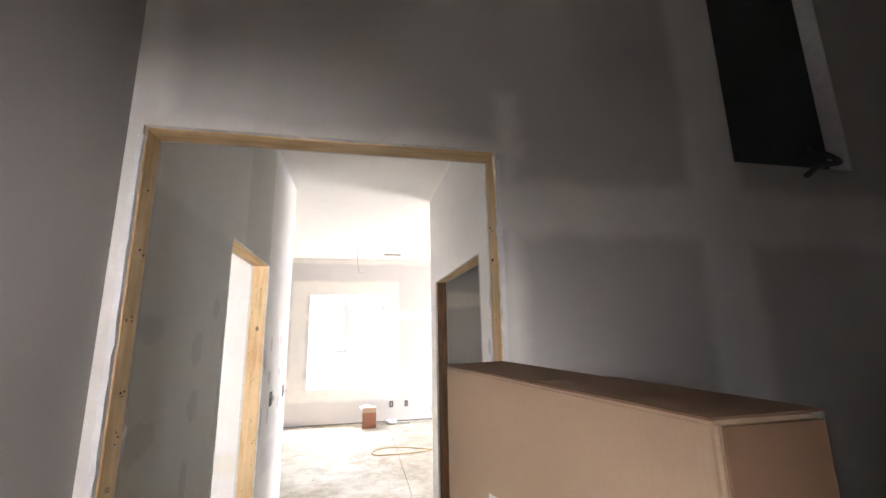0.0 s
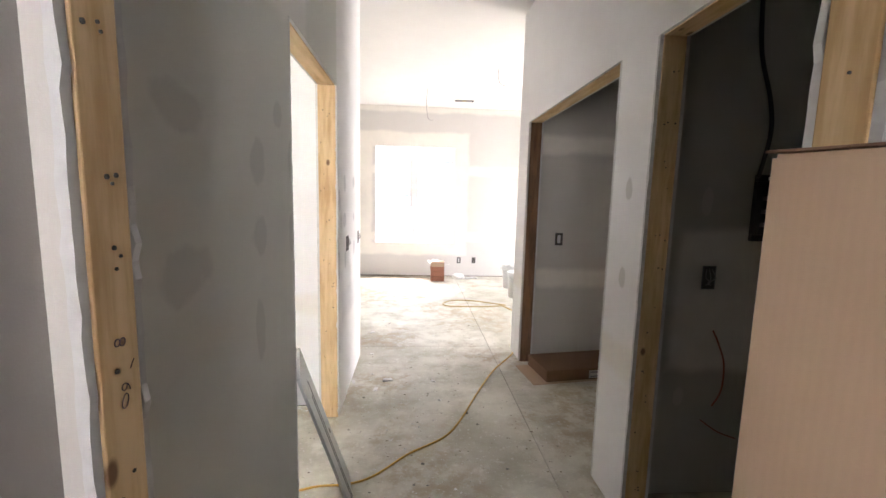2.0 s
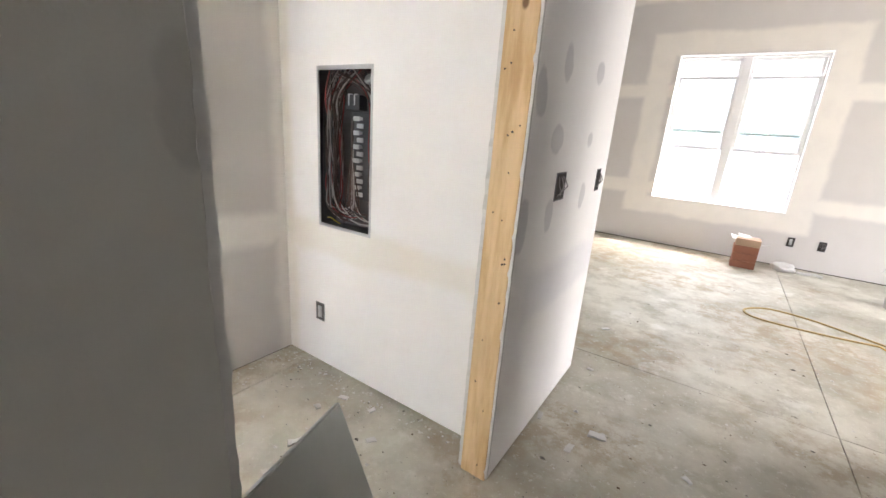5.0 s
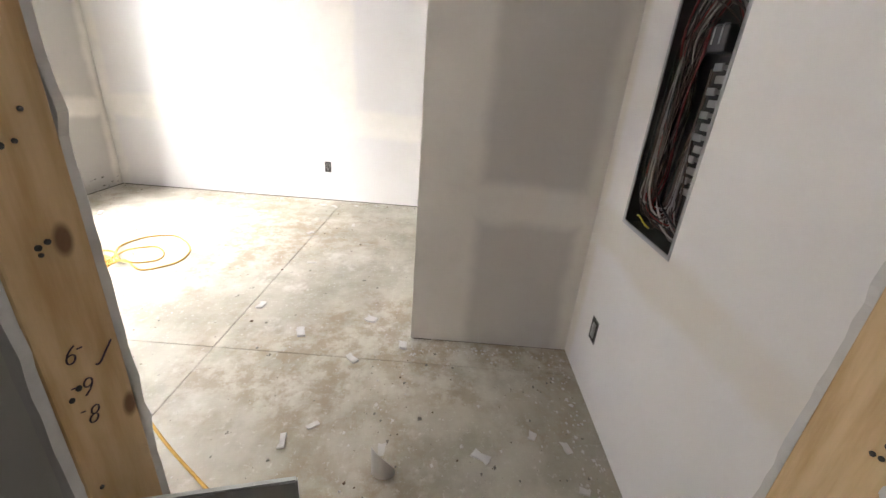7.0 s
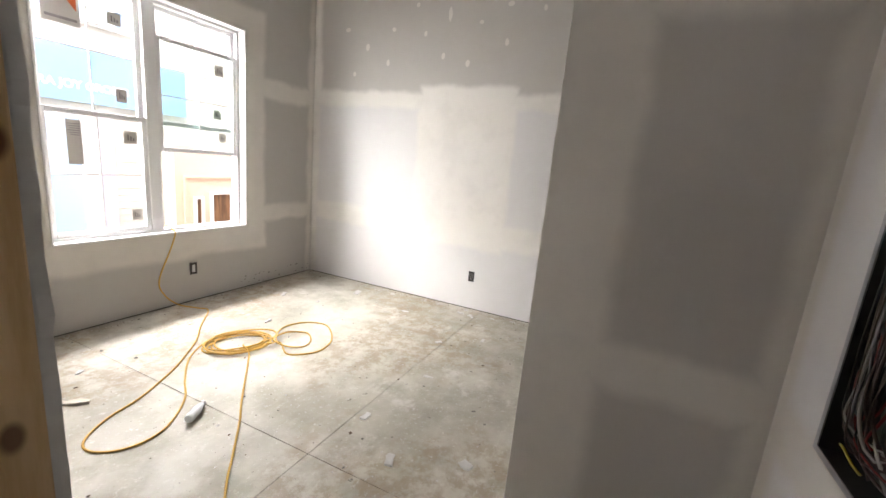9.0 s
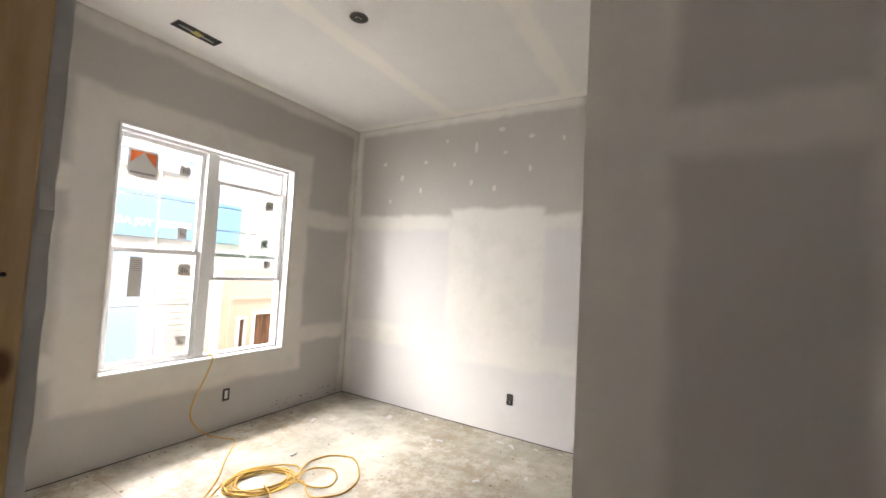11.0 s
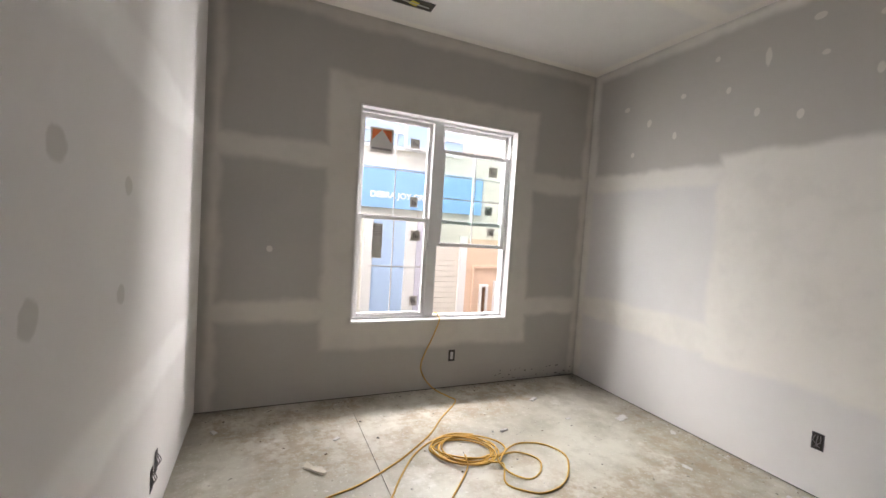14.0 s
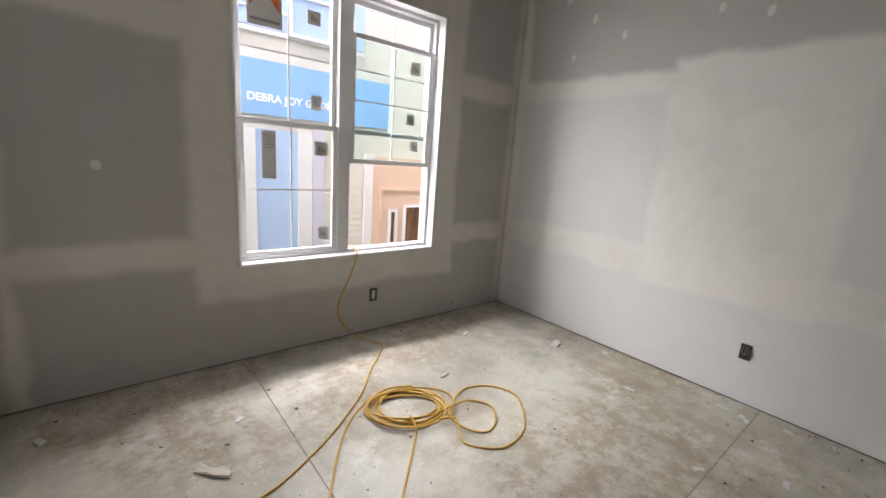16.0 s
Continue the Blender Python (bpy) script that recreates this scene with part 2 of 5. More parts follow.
M_LIV = drywall("board_living", "y", (0.60, 0.575, 0.55), MUD, [(-5, 0.65, 5, 0.82), (-5, 1.86, 5, 2.02), (-0.75, 0.4, -0.48, 2.6), (0.98, 0.4, 1.25, 2.6), (-0.75, 2.35, 1.25, 2.6),
                (-0.75, 0.4, 1.25, 0.62), (-5, 2.95, 5, 3.05)], [])
M_LIVX = drywall("board_living_side", "x", (0.60, 0.575, 0.55), MUD, [(4.5, 0.65, 9, 0.82), (4.5, 1.86, 9, 2.02)], [])
# Start room boards: gypsum darker than PAPER, the room's dimness put into the colour.
M_SHADED = drywall("shaded_board_start", "y", (0.45, 0.43, 0.395), (0.62, 0.59, 0.545), [(-0.2, 1.85, 3, 2.03), (-0.2, 0, -0.03, 3.05), (1.55, 0, 1.75, 3.05), (0.875, 0.0, 0.93, 2.3), (-0.2, 2.09, 0.95, 2.14)], [])
M_SHADEDX = drywall("shaded_board_start_side", "x", (0.40, 0.38, 0.355), (0.52, 0.50, 0.46), [(0.6, 0, 1.2, 3.05)], [])
M_CLOS = drywall("board_closet", "y", PAPER, MUD, [(1.2, 0.68, 3.0, 0.84), (1.2, 1.84, 3.0, 2.0), (1.2, 0, 1.32, 3.05)], [])
# Same board as the closet, darkened: the utility room's shade is painted in.
M_UTILSHADE = drywall("shaded_board_utility", "y", (0.42, 0.405, 0.37), (0.66, 0.63, 0.575), [(1.5, 0.66, 2.9, 1.33), (1.3, 0, 1.455, 3.05)], [(1.62, 1.45, 0.025, 0.06), (1.57, 0.52, 0.025, 0.05)], (0.50, 0.48, 0.44))
M_CLOSX = drywall("board_closet_side", "x", PAPER, MUD, [(0.0, 0.68, 5.0, 0.84), (0.0, 1.84, 5.0, 2.0)], [])
M_CEIL = drywall("board_ceiling", "z", (0.83, 0.81, 0.785), (0.88, 0.85, 0.79), [(-3.8, 1.28, 0, 1.42), (-3.8, 2.48, 0, 2.62), (-3.713, 0.07, -3.62, 3.2), (-3.8, 0.07, -0.3, 0.15)], [])
M_CONC = concrete("concrete")
M_WOODZ, M_WOODX, M_WOODY = lumber("lumber_upright", "z"), lumber("lumber_level", "x"), lumber("lumber_level_deep", "y")
M_LVL = lumber("laminated_lumber", "z", (0.20, 0.10, 0.045), (0.075, 0.033, 0.013))
M_VINYL = plain("white_vinyl", (0.78, 0.78, 0.78), 0.4, vary=0.05)
# Near-black for saw cuts, nails and scuffs, and for painted shade in gaps and holes.
M_NEARBLACK = plain("near_black", (0.05, 0.045, 0.04), 0.9)
M_GYP = plain("gypsum_core", (0.72, 0.71, 0.69), 0.9, vary=0.4, scale=30)
M_BOXGREY = plain("dark_box", (0.05, 0.05, 0.055), 0.6)


# ---- mesh helpers ----
def link(name, bm, mat, parent=None, label="", kind=""):
    me = bpy.data.meshes.new(name)
    bm.to_mesh(me)
    bm.free()
    for x in (mat if isinstance(mat, (list, tuple)) else [mat]):
        me.materials.append(x)
    ob = new(name, me)
    if parent is not None:
        ob.parent = parent
    if label:
        ob["label"] = label
    if kind:
        ob["kind"] = kind
    return ob


def part(name, bm, mat, parent, label=""):
    return link(name, bm, mat, parent, label)


def box(bm, x0, x1, y0, y1, z0, z1, mat=0, bevel=0.0, m=None):
    vs = [bm.verts.new((x, y, z)) for x in (x0, x1) for y in (y0, y1) for z in (z0, z1)]
    if m is not None:
        for v in vs:
            v.co = m @ v.co
    fs = [bm.faces.new([vs[i] for i in q]) for q in ((0, 1, 3, 2), (4, 6, 7, 5), (0, 4, 5, 1), (2, 3, 7, 6), (0, 2, 6, 4), (1, 5, 7, 3))]
    for f in fs:
        f.material_index = mat
    if bevel:
        es = list({e for f in fs for e in f.edges})
        bmesh.ops.bevel(bm, geom=es, offset=bevel, segments=2, affect="EDGES", profile=0.5)
    return fs


def boxes(name, spans, mat, parent=None, label="", bevel=0.0, kind=""):
    bm = bmesh.new()
    for s in spans:
        box(bm, *s, bevel=bevel)
    return link(name, bm, mat, parent, label, kind)


def wall(name, axis, t0, t1, u0, u1, holes=(), z0=0.012, z1=3.05, mats=(None, None), edge=None):
    """A wall between t0 and t1 on its axis, from u0 to u1 along it, with holes (u0, z0, u1, z1) through it.
    mats: the board on the t0 side, on the t1 side; ends take the gypsum core or edge."""
    us = sorted({u0, u1, *[h[0] for h in holes], *[h[2] for h in holes]})
    zs = sorted({z0, z1, *[max(z0, h[1]) for h in holes], *[h[3] for h in holes]})
    full = {}
    for i in range(len(us) - 1):
        for j in range(len(zs) - 1):
            cu, cz = (us[i] + us[i + 1]) / 2, (zs[j] + zs[j + 1]) / 2
            full[i, j] = not any(h[0] < cu < h[2] and h[1] < cz < h[3] for h in holes)
    bm = bmesh.new()
    seen = {}

    def v(t, u, z):
        k = (t, u, z)
        if k not in seen:
            seen[k] = bm.verts.new((t, u, z) if axis == "x" else (u, t, z))
        return seen[k]

    def face(ps, mi):
        bm.faces.new([v(*q) for q in ps]).material_index = mi

    for (i, j), on in full.items():
        if not on:
            continue
        a, b, c, d = us[i], us[i + 1], zs[j], zs[j + 1]
        face([(t0, a, c), (t0, b, c), (t0, b, d), (t0, a, d)], 0)
        face([(t1, a, c), (t1, a, d), (t1, b, d), (t1, b, c)], 1)
        if not full.get((i - 1, j), False):
            face([(t0, a, c), (t0, a, d), (t1, a, d), (t1, a, c)], 2)
        if not full.get((i + 1, j), False):
            face([(t0, b, c), (t1, b, c), (t1, b, d), (t0, b, d)], 2)
        if not full.get((i, j - 1), False):
            face([(t0, a, c), (t1, a, c), (t1, b, c), (t0, b, c)], 2)
        if not full.get((i, j + 1), False):
            face([(t0, a, d), (t0, b, d), (t1, b, d), (t1, a, d)], 2)
    bmesh.ops.recalc_face_normals(bm, faces=bm.faces[:])
    cuts = [u0 + 0.01] + [q for h in sorted(holes) if h[1] < 0.01 for q in (h[0] - 0.01, h[2] + 0.01)] + [u1 - 0.01]
    ob = link(name, bm, [mats[0], mats[1], edge or M_GYP], None, "", "structure")
    # Dark strip added inside the gap under the board, in place of its shade.
    if z0 < 0.05:
        spans = [((t0 + 0.013, t1 - 0.013, a, b) if axis == "x" else (a, b, t0 + 0.013, t1 - 0.013)) + (0.0005, z0) for a, b in zip(cuts[::2], cuts[1::2]) if b > a]
        boxes("gap_shade", spans, M_NEARBLACK, ob, "near-black strip painted for the shade in the gap under the board")
    return ob


# ---- structure ----
H = 3.05
floor = new("floor")
tagged(floor, "bare grey concrete slab with saw-cut joints, dust and plaster stains", "floor", "", "structure")
bm = bmesh.new()
box(bm, -5.5, 6.0, -0.2, 9.1, -0.2, -0.012)
part("slab_base", bm, M_NEARBLACK, floor, "dark bottom of the saw cuts")
XS, YS = [-5.5, -1.38, 1.04, 4.6, 6.0], [-0.2, 2.243, 5.05, 9.1]
for i in range(len(XS) - 1):
    for j in range(len(YS) - 1):
        bm = bmesh.new()
        g = 0.0022
        box(bm, XS[i] + g, XS[i + 1] - g, YS[j] + g, YS[j + 1] - g, -0.012, 0)
        part("slab", bm, M_CONC, floor)

# Unseen outer face, made near-black to keep lamp bounce off the neighbour building.
M_OUTDARK = plain("dark_outer_face", (0.06, 0.065, 0.06), 0.9)
# The small second hole, never seen, is added to let the start fill through.
wall("wall_bedroom_south", "y", -0.10, 0.07, -3.87, 6.0, [(-2.84, 0.62, -1.37, 2.37), (0.08, 1.45, 0.40, 1.78)], mats=(M_OUTDARK, M_SOUTHSHADE))
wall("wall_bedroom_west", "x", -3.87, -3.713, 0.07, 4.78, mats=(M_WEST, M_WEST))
wall("wall_hall_left", "x", -0.303, -0.180, 0.07, 2.847, mats=(M_EASTLIT, M_HALL))
wall("wall_over_opening", "x", -0.303, -0.180, 2.847, 3.768, z0=2.09, mats=(M_EASTLIT, M_HALL))
wall("wall_bedroom_north", "y", 3.135, 3.25, -3.713, -1.555, [(-3.30, 0, -2.35, 2.09)], mats=(M_NORTH, M_CLOS), edge=M_STUB)
wall("wall_stub", "x", -1.675, -1.555, 3.25, 3.91, mats=(M_CLOSX, M_STUB))
wall("wall_panel", "y", 3.905, 4.03, -1.675, -0.303, [(-1.288, 0.786, -0.94, 1.516)], mats=(M_PANEL, M_CLOS))
wall("wall_chase_hall", "x", -0.303, -0.180, 3.768, 4.80, mats=(M_CLOSX, M_HALL2))
wall("wall_living_south", "y", 4.68, 4.80, -5.5, -0.303, mats=(M_CLOS, M_LIV))
wall("wall_hall_right", "x", 1.240, 1.363, 1.79, 4.97, [(1.918, 0, 2.833, 2.09), (3.138, 0, 4.672, 2.09)], mats=(M_HALLR, M_CLOSX))
wall("wall_living_south_right", "y", 4.721, 4.97, 1.363, 6.0, mats=(M_CLOS, M_LIV))
wall("wall_living_north", "y", 8.70, 8.86, -5.5, 6.0, [(-0.430, 0.616, 1.003, 2.354)], mats=(M_LIV, M_LIV))
wall("wall_living_west", "x", -5.6, -5.5, 4.68, 8.86, mats=(M_LIVX, M_LIVX))
wall("wall_living_east", "x", 4.6, 4.75, -0.1, 8.86, [(5.8, 0, 8.0, 2.1)], mats=(M_LIVX, M_LIVX))
wall("wall_start_north", "y", 1.69, 1.79, -0.180, 2.8, [(-0.080, 0, 0.866, 2.115), (1.74, 2.14, 2.27, 3.04)], mats=(M_SHADED, M_HALL))
wall("wall_start_west", "x", -0.179, -0.115, 0.07, 1.69, mats=(M_SHADEDX, M_SHADEDX))
# Dark sheet added behind the wall gap to hide the lit room beyond.
boxes("gap_backing", [(1.70, 2.31, 1.76, 1.775, 2.10, 3.045)], plain("dark_backing", (0.03, 0.045, 0.04), 0.6), kind="structure")
wall("wall_start_east", "x", 2.8, 2.9, 0.07, 4.72, mats=(M_SHADEDX, M_SHADEDX))
wall("wall_closet_divider", "y", 2.992, 3.09, 1.363, 2.8, mats=(M_UTILSHADE, M_CLOS))
ceiling = boxes("ceiling", [(-5.6, 6.1, -0.2, 9.1, H, H + 0.15)], M_CEIL, kind="structure")


# ---- shared helpers for things ----
def thing(name, label, category, at=(0, 0, 0), group="", kind=""):
    ob = new(name)
    ob.location = at
    return tagged(ob, label, category, group, kind)


def tube(bm, pts, r, sides=8, closed=False):
    """A round cable through the points, smoothed."""
    P = [Vector(p) for p in pts]
    out = []
    n = len(P)
    for i in range(n - 1 if not closed else n):
        a, b, c, d = P[max(i - 1, 0)] if not closed else P[i - 1], P[i], P[(i + 1) % n], P[min(i + 2, n - 1)] if not closed else P[(i + 2) % n]
        steps = max(2, min(10, int((c - b).length / 0.02)))
        for k in range(steps):
            t = k / steps
            out.append(0.5 * ((2 * b) + (c - a) * t + (2 * a - 5 * b + 4 * c - d) * t * t + (3 * b - a - 3 * c + d) * t ** 3))
    if not closed:
        out.append(P[-1])
    rings = []
    m = len(out)
    for i, q in enumerate(out):
        d = (out[(i + 1) % m] - out[i - 1]) if closed else (out[min(i + 1, m - 1)] - out[max(i - 1, 0)])
        d = d.normalized() if d.length > 1e-9 else Vector((1, 0, 0))
        s = d.cross(Vector((0.13, 0.21, 1))).normalized()
        u = s.cross(d)
        rings.append([bm.verts.new(q + s * r * math.cos(6.2832 * k / sides) + u * r * math.sin(6.2832 * k / sides)) for k in range(sides)])
    for i in range(m if closed else m - 1):
        A, B = rings[i], rings[(i + 1) % m]
        for k in range(sides):
            f = bm.faces.new((A[k], A[(k + 1) % sides], B[(k + 1) % sides], B[k]))
            f.smooth = True
    if not closed:
        bm.faces.new(rings[0][::-1]), bm.faces.new(rings[-1])


def lathe(bm, prof, sides=24, m=None, cap=True):
    """Spin (radius, height) pairs about z."""
    rings = []
    for r, z in prof:
        ring = [bm.verts.new((r * math.cos(6.2832 * k / sides), r * math.sin(6.2832 * k / sides), z)) for k in range(sides)]
        if m is not None:
            for v in ring:
                v.co = m @ v.co
        rings.append(ring)
    for A, B in zip(rings, rings[1:]):
        for k in range(sides):
            bm.faces.new((A[k], A[(k + 1) % sides], B[(k + 1) % sides], B[k])).smooth = True
    if cap:
        bm.faces.new(rings[0][::-1])
        bm.faces.new(rings[-1])


def letters(name, text, size, m, mat, parent, label="", depth=0.002, bold=0.0):
    cu = bpy.data.curves.new(name, "FONT")
    cu.body, cu.size, cu.extrude, cu.offset = text, size, depth, bold
    cu.align_x, cu.align_y = "LEFT", "BOTTOM"
    tmp = bpy.data.objects.new(name, cu)
    scene.collection.objects.link(tmp)
    bpy.context.view_layer.update()
    me = bpy.data.meshes.new_from_object(tmp.evaluated_get(bpy.context.evaluated_depsgraph_get()))
    bpy.data.objects.remove(tmp)
    me.transform(m)
    me.materials.clear()
    me.materials.append(mat)
    ob = new(name, me)
    ob.parent = parent
    if label:
        ob["label"] = label
    return ob


def wall_frame(axis, t, out):
    """A frame on a wall: x along the wall, y up, z out of it, origin at t on the axis."""
    if axis == "x":
        return Matrix(((0, 0, out, t), (-1 * -out, 0, 0, 0), (0, 1, 0, 0), (0, 0, 0, 1)))
    return Matrix(((-out, 0, 0, 0), (0, 0, out, t), (0, 1, 0, 0), (0, 0, 0, 1)))


# ---- rough door frames ----
def board_uneven(bm, x0, x1, y0, y1, z0, z1):
    box(bm, x0, x1, y0, y1, z0, z1, bevel=0.003)


def nail_heads(parent, spots, axis, face, out):
    bm = bmesh.new()
    for u, z, r in spots:
        c = Vector((face + out * 0.001, u, z)) if axis == "x" else Vector((u, face + out * 0.001, z))
        n = Vector((out, 0, 0)) if axis == "x" else Vector((0, out, 0))
        m = Matrix.Translation(c) @ n.to_track_quat("Z", "Y").to_matrix().to_4x4()
        lathe(bm, [(r, -0.002), (r, 0.0012), (r * 0.6, 0.0018)], 8, m)
    ob = part("nail_heads", bm, M_NEARBLACK, parent, "small dark nail heads and screw holes")
    ob["kind"] = "stuff"


def opening_frame(name, label, axis, t0, t1, u0, u1, mat_up=None, seed=0, spans=None, top=2.086):
    """Studs and header round an opening through a wall from t0 to t1; u0 and u1 are its sides."""
    ob = thing(name, label, "door frame")
    rnd = random.Random(seed)
    e, mz = 0.004, mat_up or M_WOODZ
    mh = M_WOODX if axis == "y" else M_WOODY
    sp = spans or ((t0, t1), (t0, t1))

    def span(ua, ub, za, zb, mat, nm, t0=t0, t1=t1):
        bm = bmesh.new()
        if axis == "y":
            board_uneven(bm, ua, ub, t0, t1, za, zb)
        else:
            board_uneven(bm, t0, t1, ua, ub, za, zb)
        part(nm, bm, mat, ob)
    span(u0 - 0.03, u0 + e, 0.0, top, mz, "stud", *sp[0])
    span(u1 - e, u1 + 0.03, 0.0, top, mz, "stud", *sp[1])
    span(u0 - 0.03, u1 + 0.03, top, top + 0.039, mh, "header")
    other = "x" if axis == "y" else "y"
    for (face, out), (t0, t1) in zip(((u0 + e, 1), (u1 - e, -1)), sp):
        spots = []
        for k in range(13):
            z = 0.12 + k * 0.15 + rnd.uniform(-0.05, 0.05)
            for j in range(rnd.choice((1, 1, 2, 3))):
                spots.append((rnd.uniform(t0 + 0.015, t1 - 0.015), z + rnd.uniform(-0.02, 0.02), rnd.uniform(0.002, 0.0036)))
        nail_heads(ob, spots, other, face, out)
    return ob


def torn_edge(parent, axis, face, out, u, inward, seed):
    """Ragged white edge of the gypsum board along one side of an opening."""
    rnd = random.Random(seed)
    bm = bmesh.new()
    rows = []
    for k in range(84):
        z = 0.02 + k * 0.0249
        a = u - inward * 0.010 - inward * abs(rnd.gauss(0, 0.002))
        b = u + inward * min(0.008, abs(rnd.gauss(0.001, 0.0022)) + 0.0018 * max(0.0, noise.noise(Vector((0, seed, z * 11)))))
        d = out * (0.0012 + 0.0012 * rnd.random())
        rows.append([bm.verts.new((face + q, p, z) if axis == "x" else (p, face + q, z)) for p, q in ((a, 0.0), (a, d * 0.6), (b, d), (b, -out * 0.011))])
    for A, B in zip(rows, rows[1:]):
        for i in range(3):
            bm.faces.new((A[i], A[i + 1], B[i + 1], B[i]))
    part("board_edge", bm, M_GYP, parent, "ragged white gypsum board edge")


f1 = opening_frame("rough_door_frame", "bare pine stud frame lining the opening from the dark room", "y", 1.705, 1.777, -0.080, 0.866, seed=1, top=2.111)
f2 = opening_frame("rough_door_frame", "bare pine stud frame with scribbled numbers at the bedroom opening", "x", -0.290, -0.193, 2.847, 3.768, seed=2, spans=((-0.290, -0.193), (-0.292, -0.187)))
f3 = opening_frame("rough_door_frame", "bare pine stud frame of the dark utility room", "x", 1.255, 1.348, 1.918, 2.833, seed=3)
f4 = opening_frame("rough_door_frame", "brown engineered lumber frame round the wide closet opening", "x", 1.255, 1.348, 3.138, 4.672, M_LVL, seed=4)
f5 = opening_frame("rough_door_frame", "bare pine stud frame of the bedroom closet", "y", 3.152, 3.236, -3.30, -2.35, seed=5)
for fr_, ax, faces, us in ((f1, "y", ((1.69, -1), (1.79, 1)), (-0.080, 0.866)), (f3, "x", ((1.240, -1),), (1.918, 2.833)), (f4, "x", ((1.240, -1),), (3.138, 4.672)), (f5, "y", ((3.135, -1),), (-3.30, -2.35))):
    for fc, o in faces:
        torn_edge(fr_, ax, fc, o, us[0], 1, int(abs(us[0] * 100)) + o + 2)
        torn_edge(fr_, ax, fc, o, us[1], -1, int(us[1] * 100) + o + 4)
torn_edge(f2, "x", -0.180, 1, 2.847, 1, 31)
torn_edge(f2, "x", -0.303, -1, 2.847, 1, 32)
torn_edge(f2, "x", -0.180, 1, 3.768, -1, 33)
torn_edge(f2, "x", -0.303, -1, 3.768, -1, 34)
M_INK = plain("pencil_ink", (0.05, 0.03, 0.05), 0.8)
for ch, x, z, turn, sz in (("J", -0.250, 0.878, -50, 0.038), ("6", -0.211, 0.897, -22, 0.034), ("-", -0.228, 0.900, -15, 0.034), ("9", -0.218, 0.846, -20, 0.034), ("-", -0.206, 0.860, -22, 0.034), ("8", -0.214, 0.808, -25, 0.034), ("-", -0.208, 0.826, -25, 0.030)):
    m = Matrix.Translation((x, 2.8525, z)) @ Euler((radians(90), 0, radians(180))).to_matrix().to_4x4() @ pose(0, 0, 0, 0, 0, turn)
    letters("scribble", ch, sz, m, M_INK, f2, "pencilled numbers on the stud", 0.0006, -0.0009)
for ch, y, z, turn, sz in (("8", 1.755, 1.232, 80, 0.030), ("1", 1.748, 1.200, -35, 0.022), ("9", 1.756, 1.166, 60, 0.028), ("0", 1.730, 1.150, -20, 0.030)):
    m = Matrix.Translation((-0.0745, y, z)) @ Euler((radians(90), 0, radians(90))).to_matrix().to_4x4() @ pose(0, 0, 0, 0, 0, turn)
    letters("scribble", ch, sz, m, M_INK, f1, "pencilled numbers on the stud", 0.0004, -0.0008)
M_SPLAT = plain("filler_smear", (0.62, 0.58, 0.5), 0.85)


# ---- windows ----
def glass_material(tint=(0.93, 0.96, 0.96)):
    m, nt, b = material("window_glass", 0.02)
    b.inputs["Base Color"].default_value = (*tint, 1)
    b.inputs["Transmission Weight"].default_value, b.inputs["IOR"].default_value = 1.0, 1.01
    return m


M_GLASS, M_GLASST = glass_material(), glass_material((0.80, 0.93, 0.90))
M_STICK, M_ORANGE, M_GREYINK = plain("paper_label", (0.62, 0.6, 0.56), 0.7), plain("orange_print", (0.75, 0.16, 0.04), 0.6), plain("grey_print", (0.28, 0.26, 0.26), 0.7)


def sash(win, x0, x1, z0, z1, y, s, muntins=True, glass=None):
    """One sash at y; s is +1 when the room lies towards +y."""
    sa = new("sash")
    sa.parent = win
    r = 0.034
    bm = bmesh.new()
    ya, yb = sorted((y, y + s * 0.03))
    for q in ((x0, x0 + r, z0, z1), (x1 - r, x1, z0, z1), (x0 + r, x1 - r, z0, z0 + r), (x0 + r, x1 - r, z1 - r, z1)):
        box(bm, q[0], q[1], ya, yb, q[2], q[3], bevel=0.003)
    part("sash_frame", bm, M_VINYL, sa)
    bm = bmesh.new()
    box(bm, x0 + r, x1 - r, (ya + yb) / 2 - 0.002, (ya + yb) / 2 + 0.002, z0 + r, z1 - r)
    g = part("pane", bm, glass or M_GLASS, sa)
    g.visible_shadow = False
    if muntins:
        xc, zc = (x0 + x1) / 2, (z0 + z1) / 2
        bm = bmesh.new()
        yc = (ya + yb) / 2 + s * 0.006
        box(bm, xc - 0.0045, xc + 0.0045, yc - 0.003, yc + 0.003, z0 + r, zc - 0.0045)
        box(bm, xc - 0.0045, xc + 0.0045, yc - 0.003, yc + 0.003, zc + 0.0045, z1 - r)
        box(bm, x0 + r, x1 - r, yc - 0.003, yc + 0.003, zc - 0.0045, zc + 0.0045)
        part("muntins", bm, M_VINYL, sa, "thin white glazing bars")


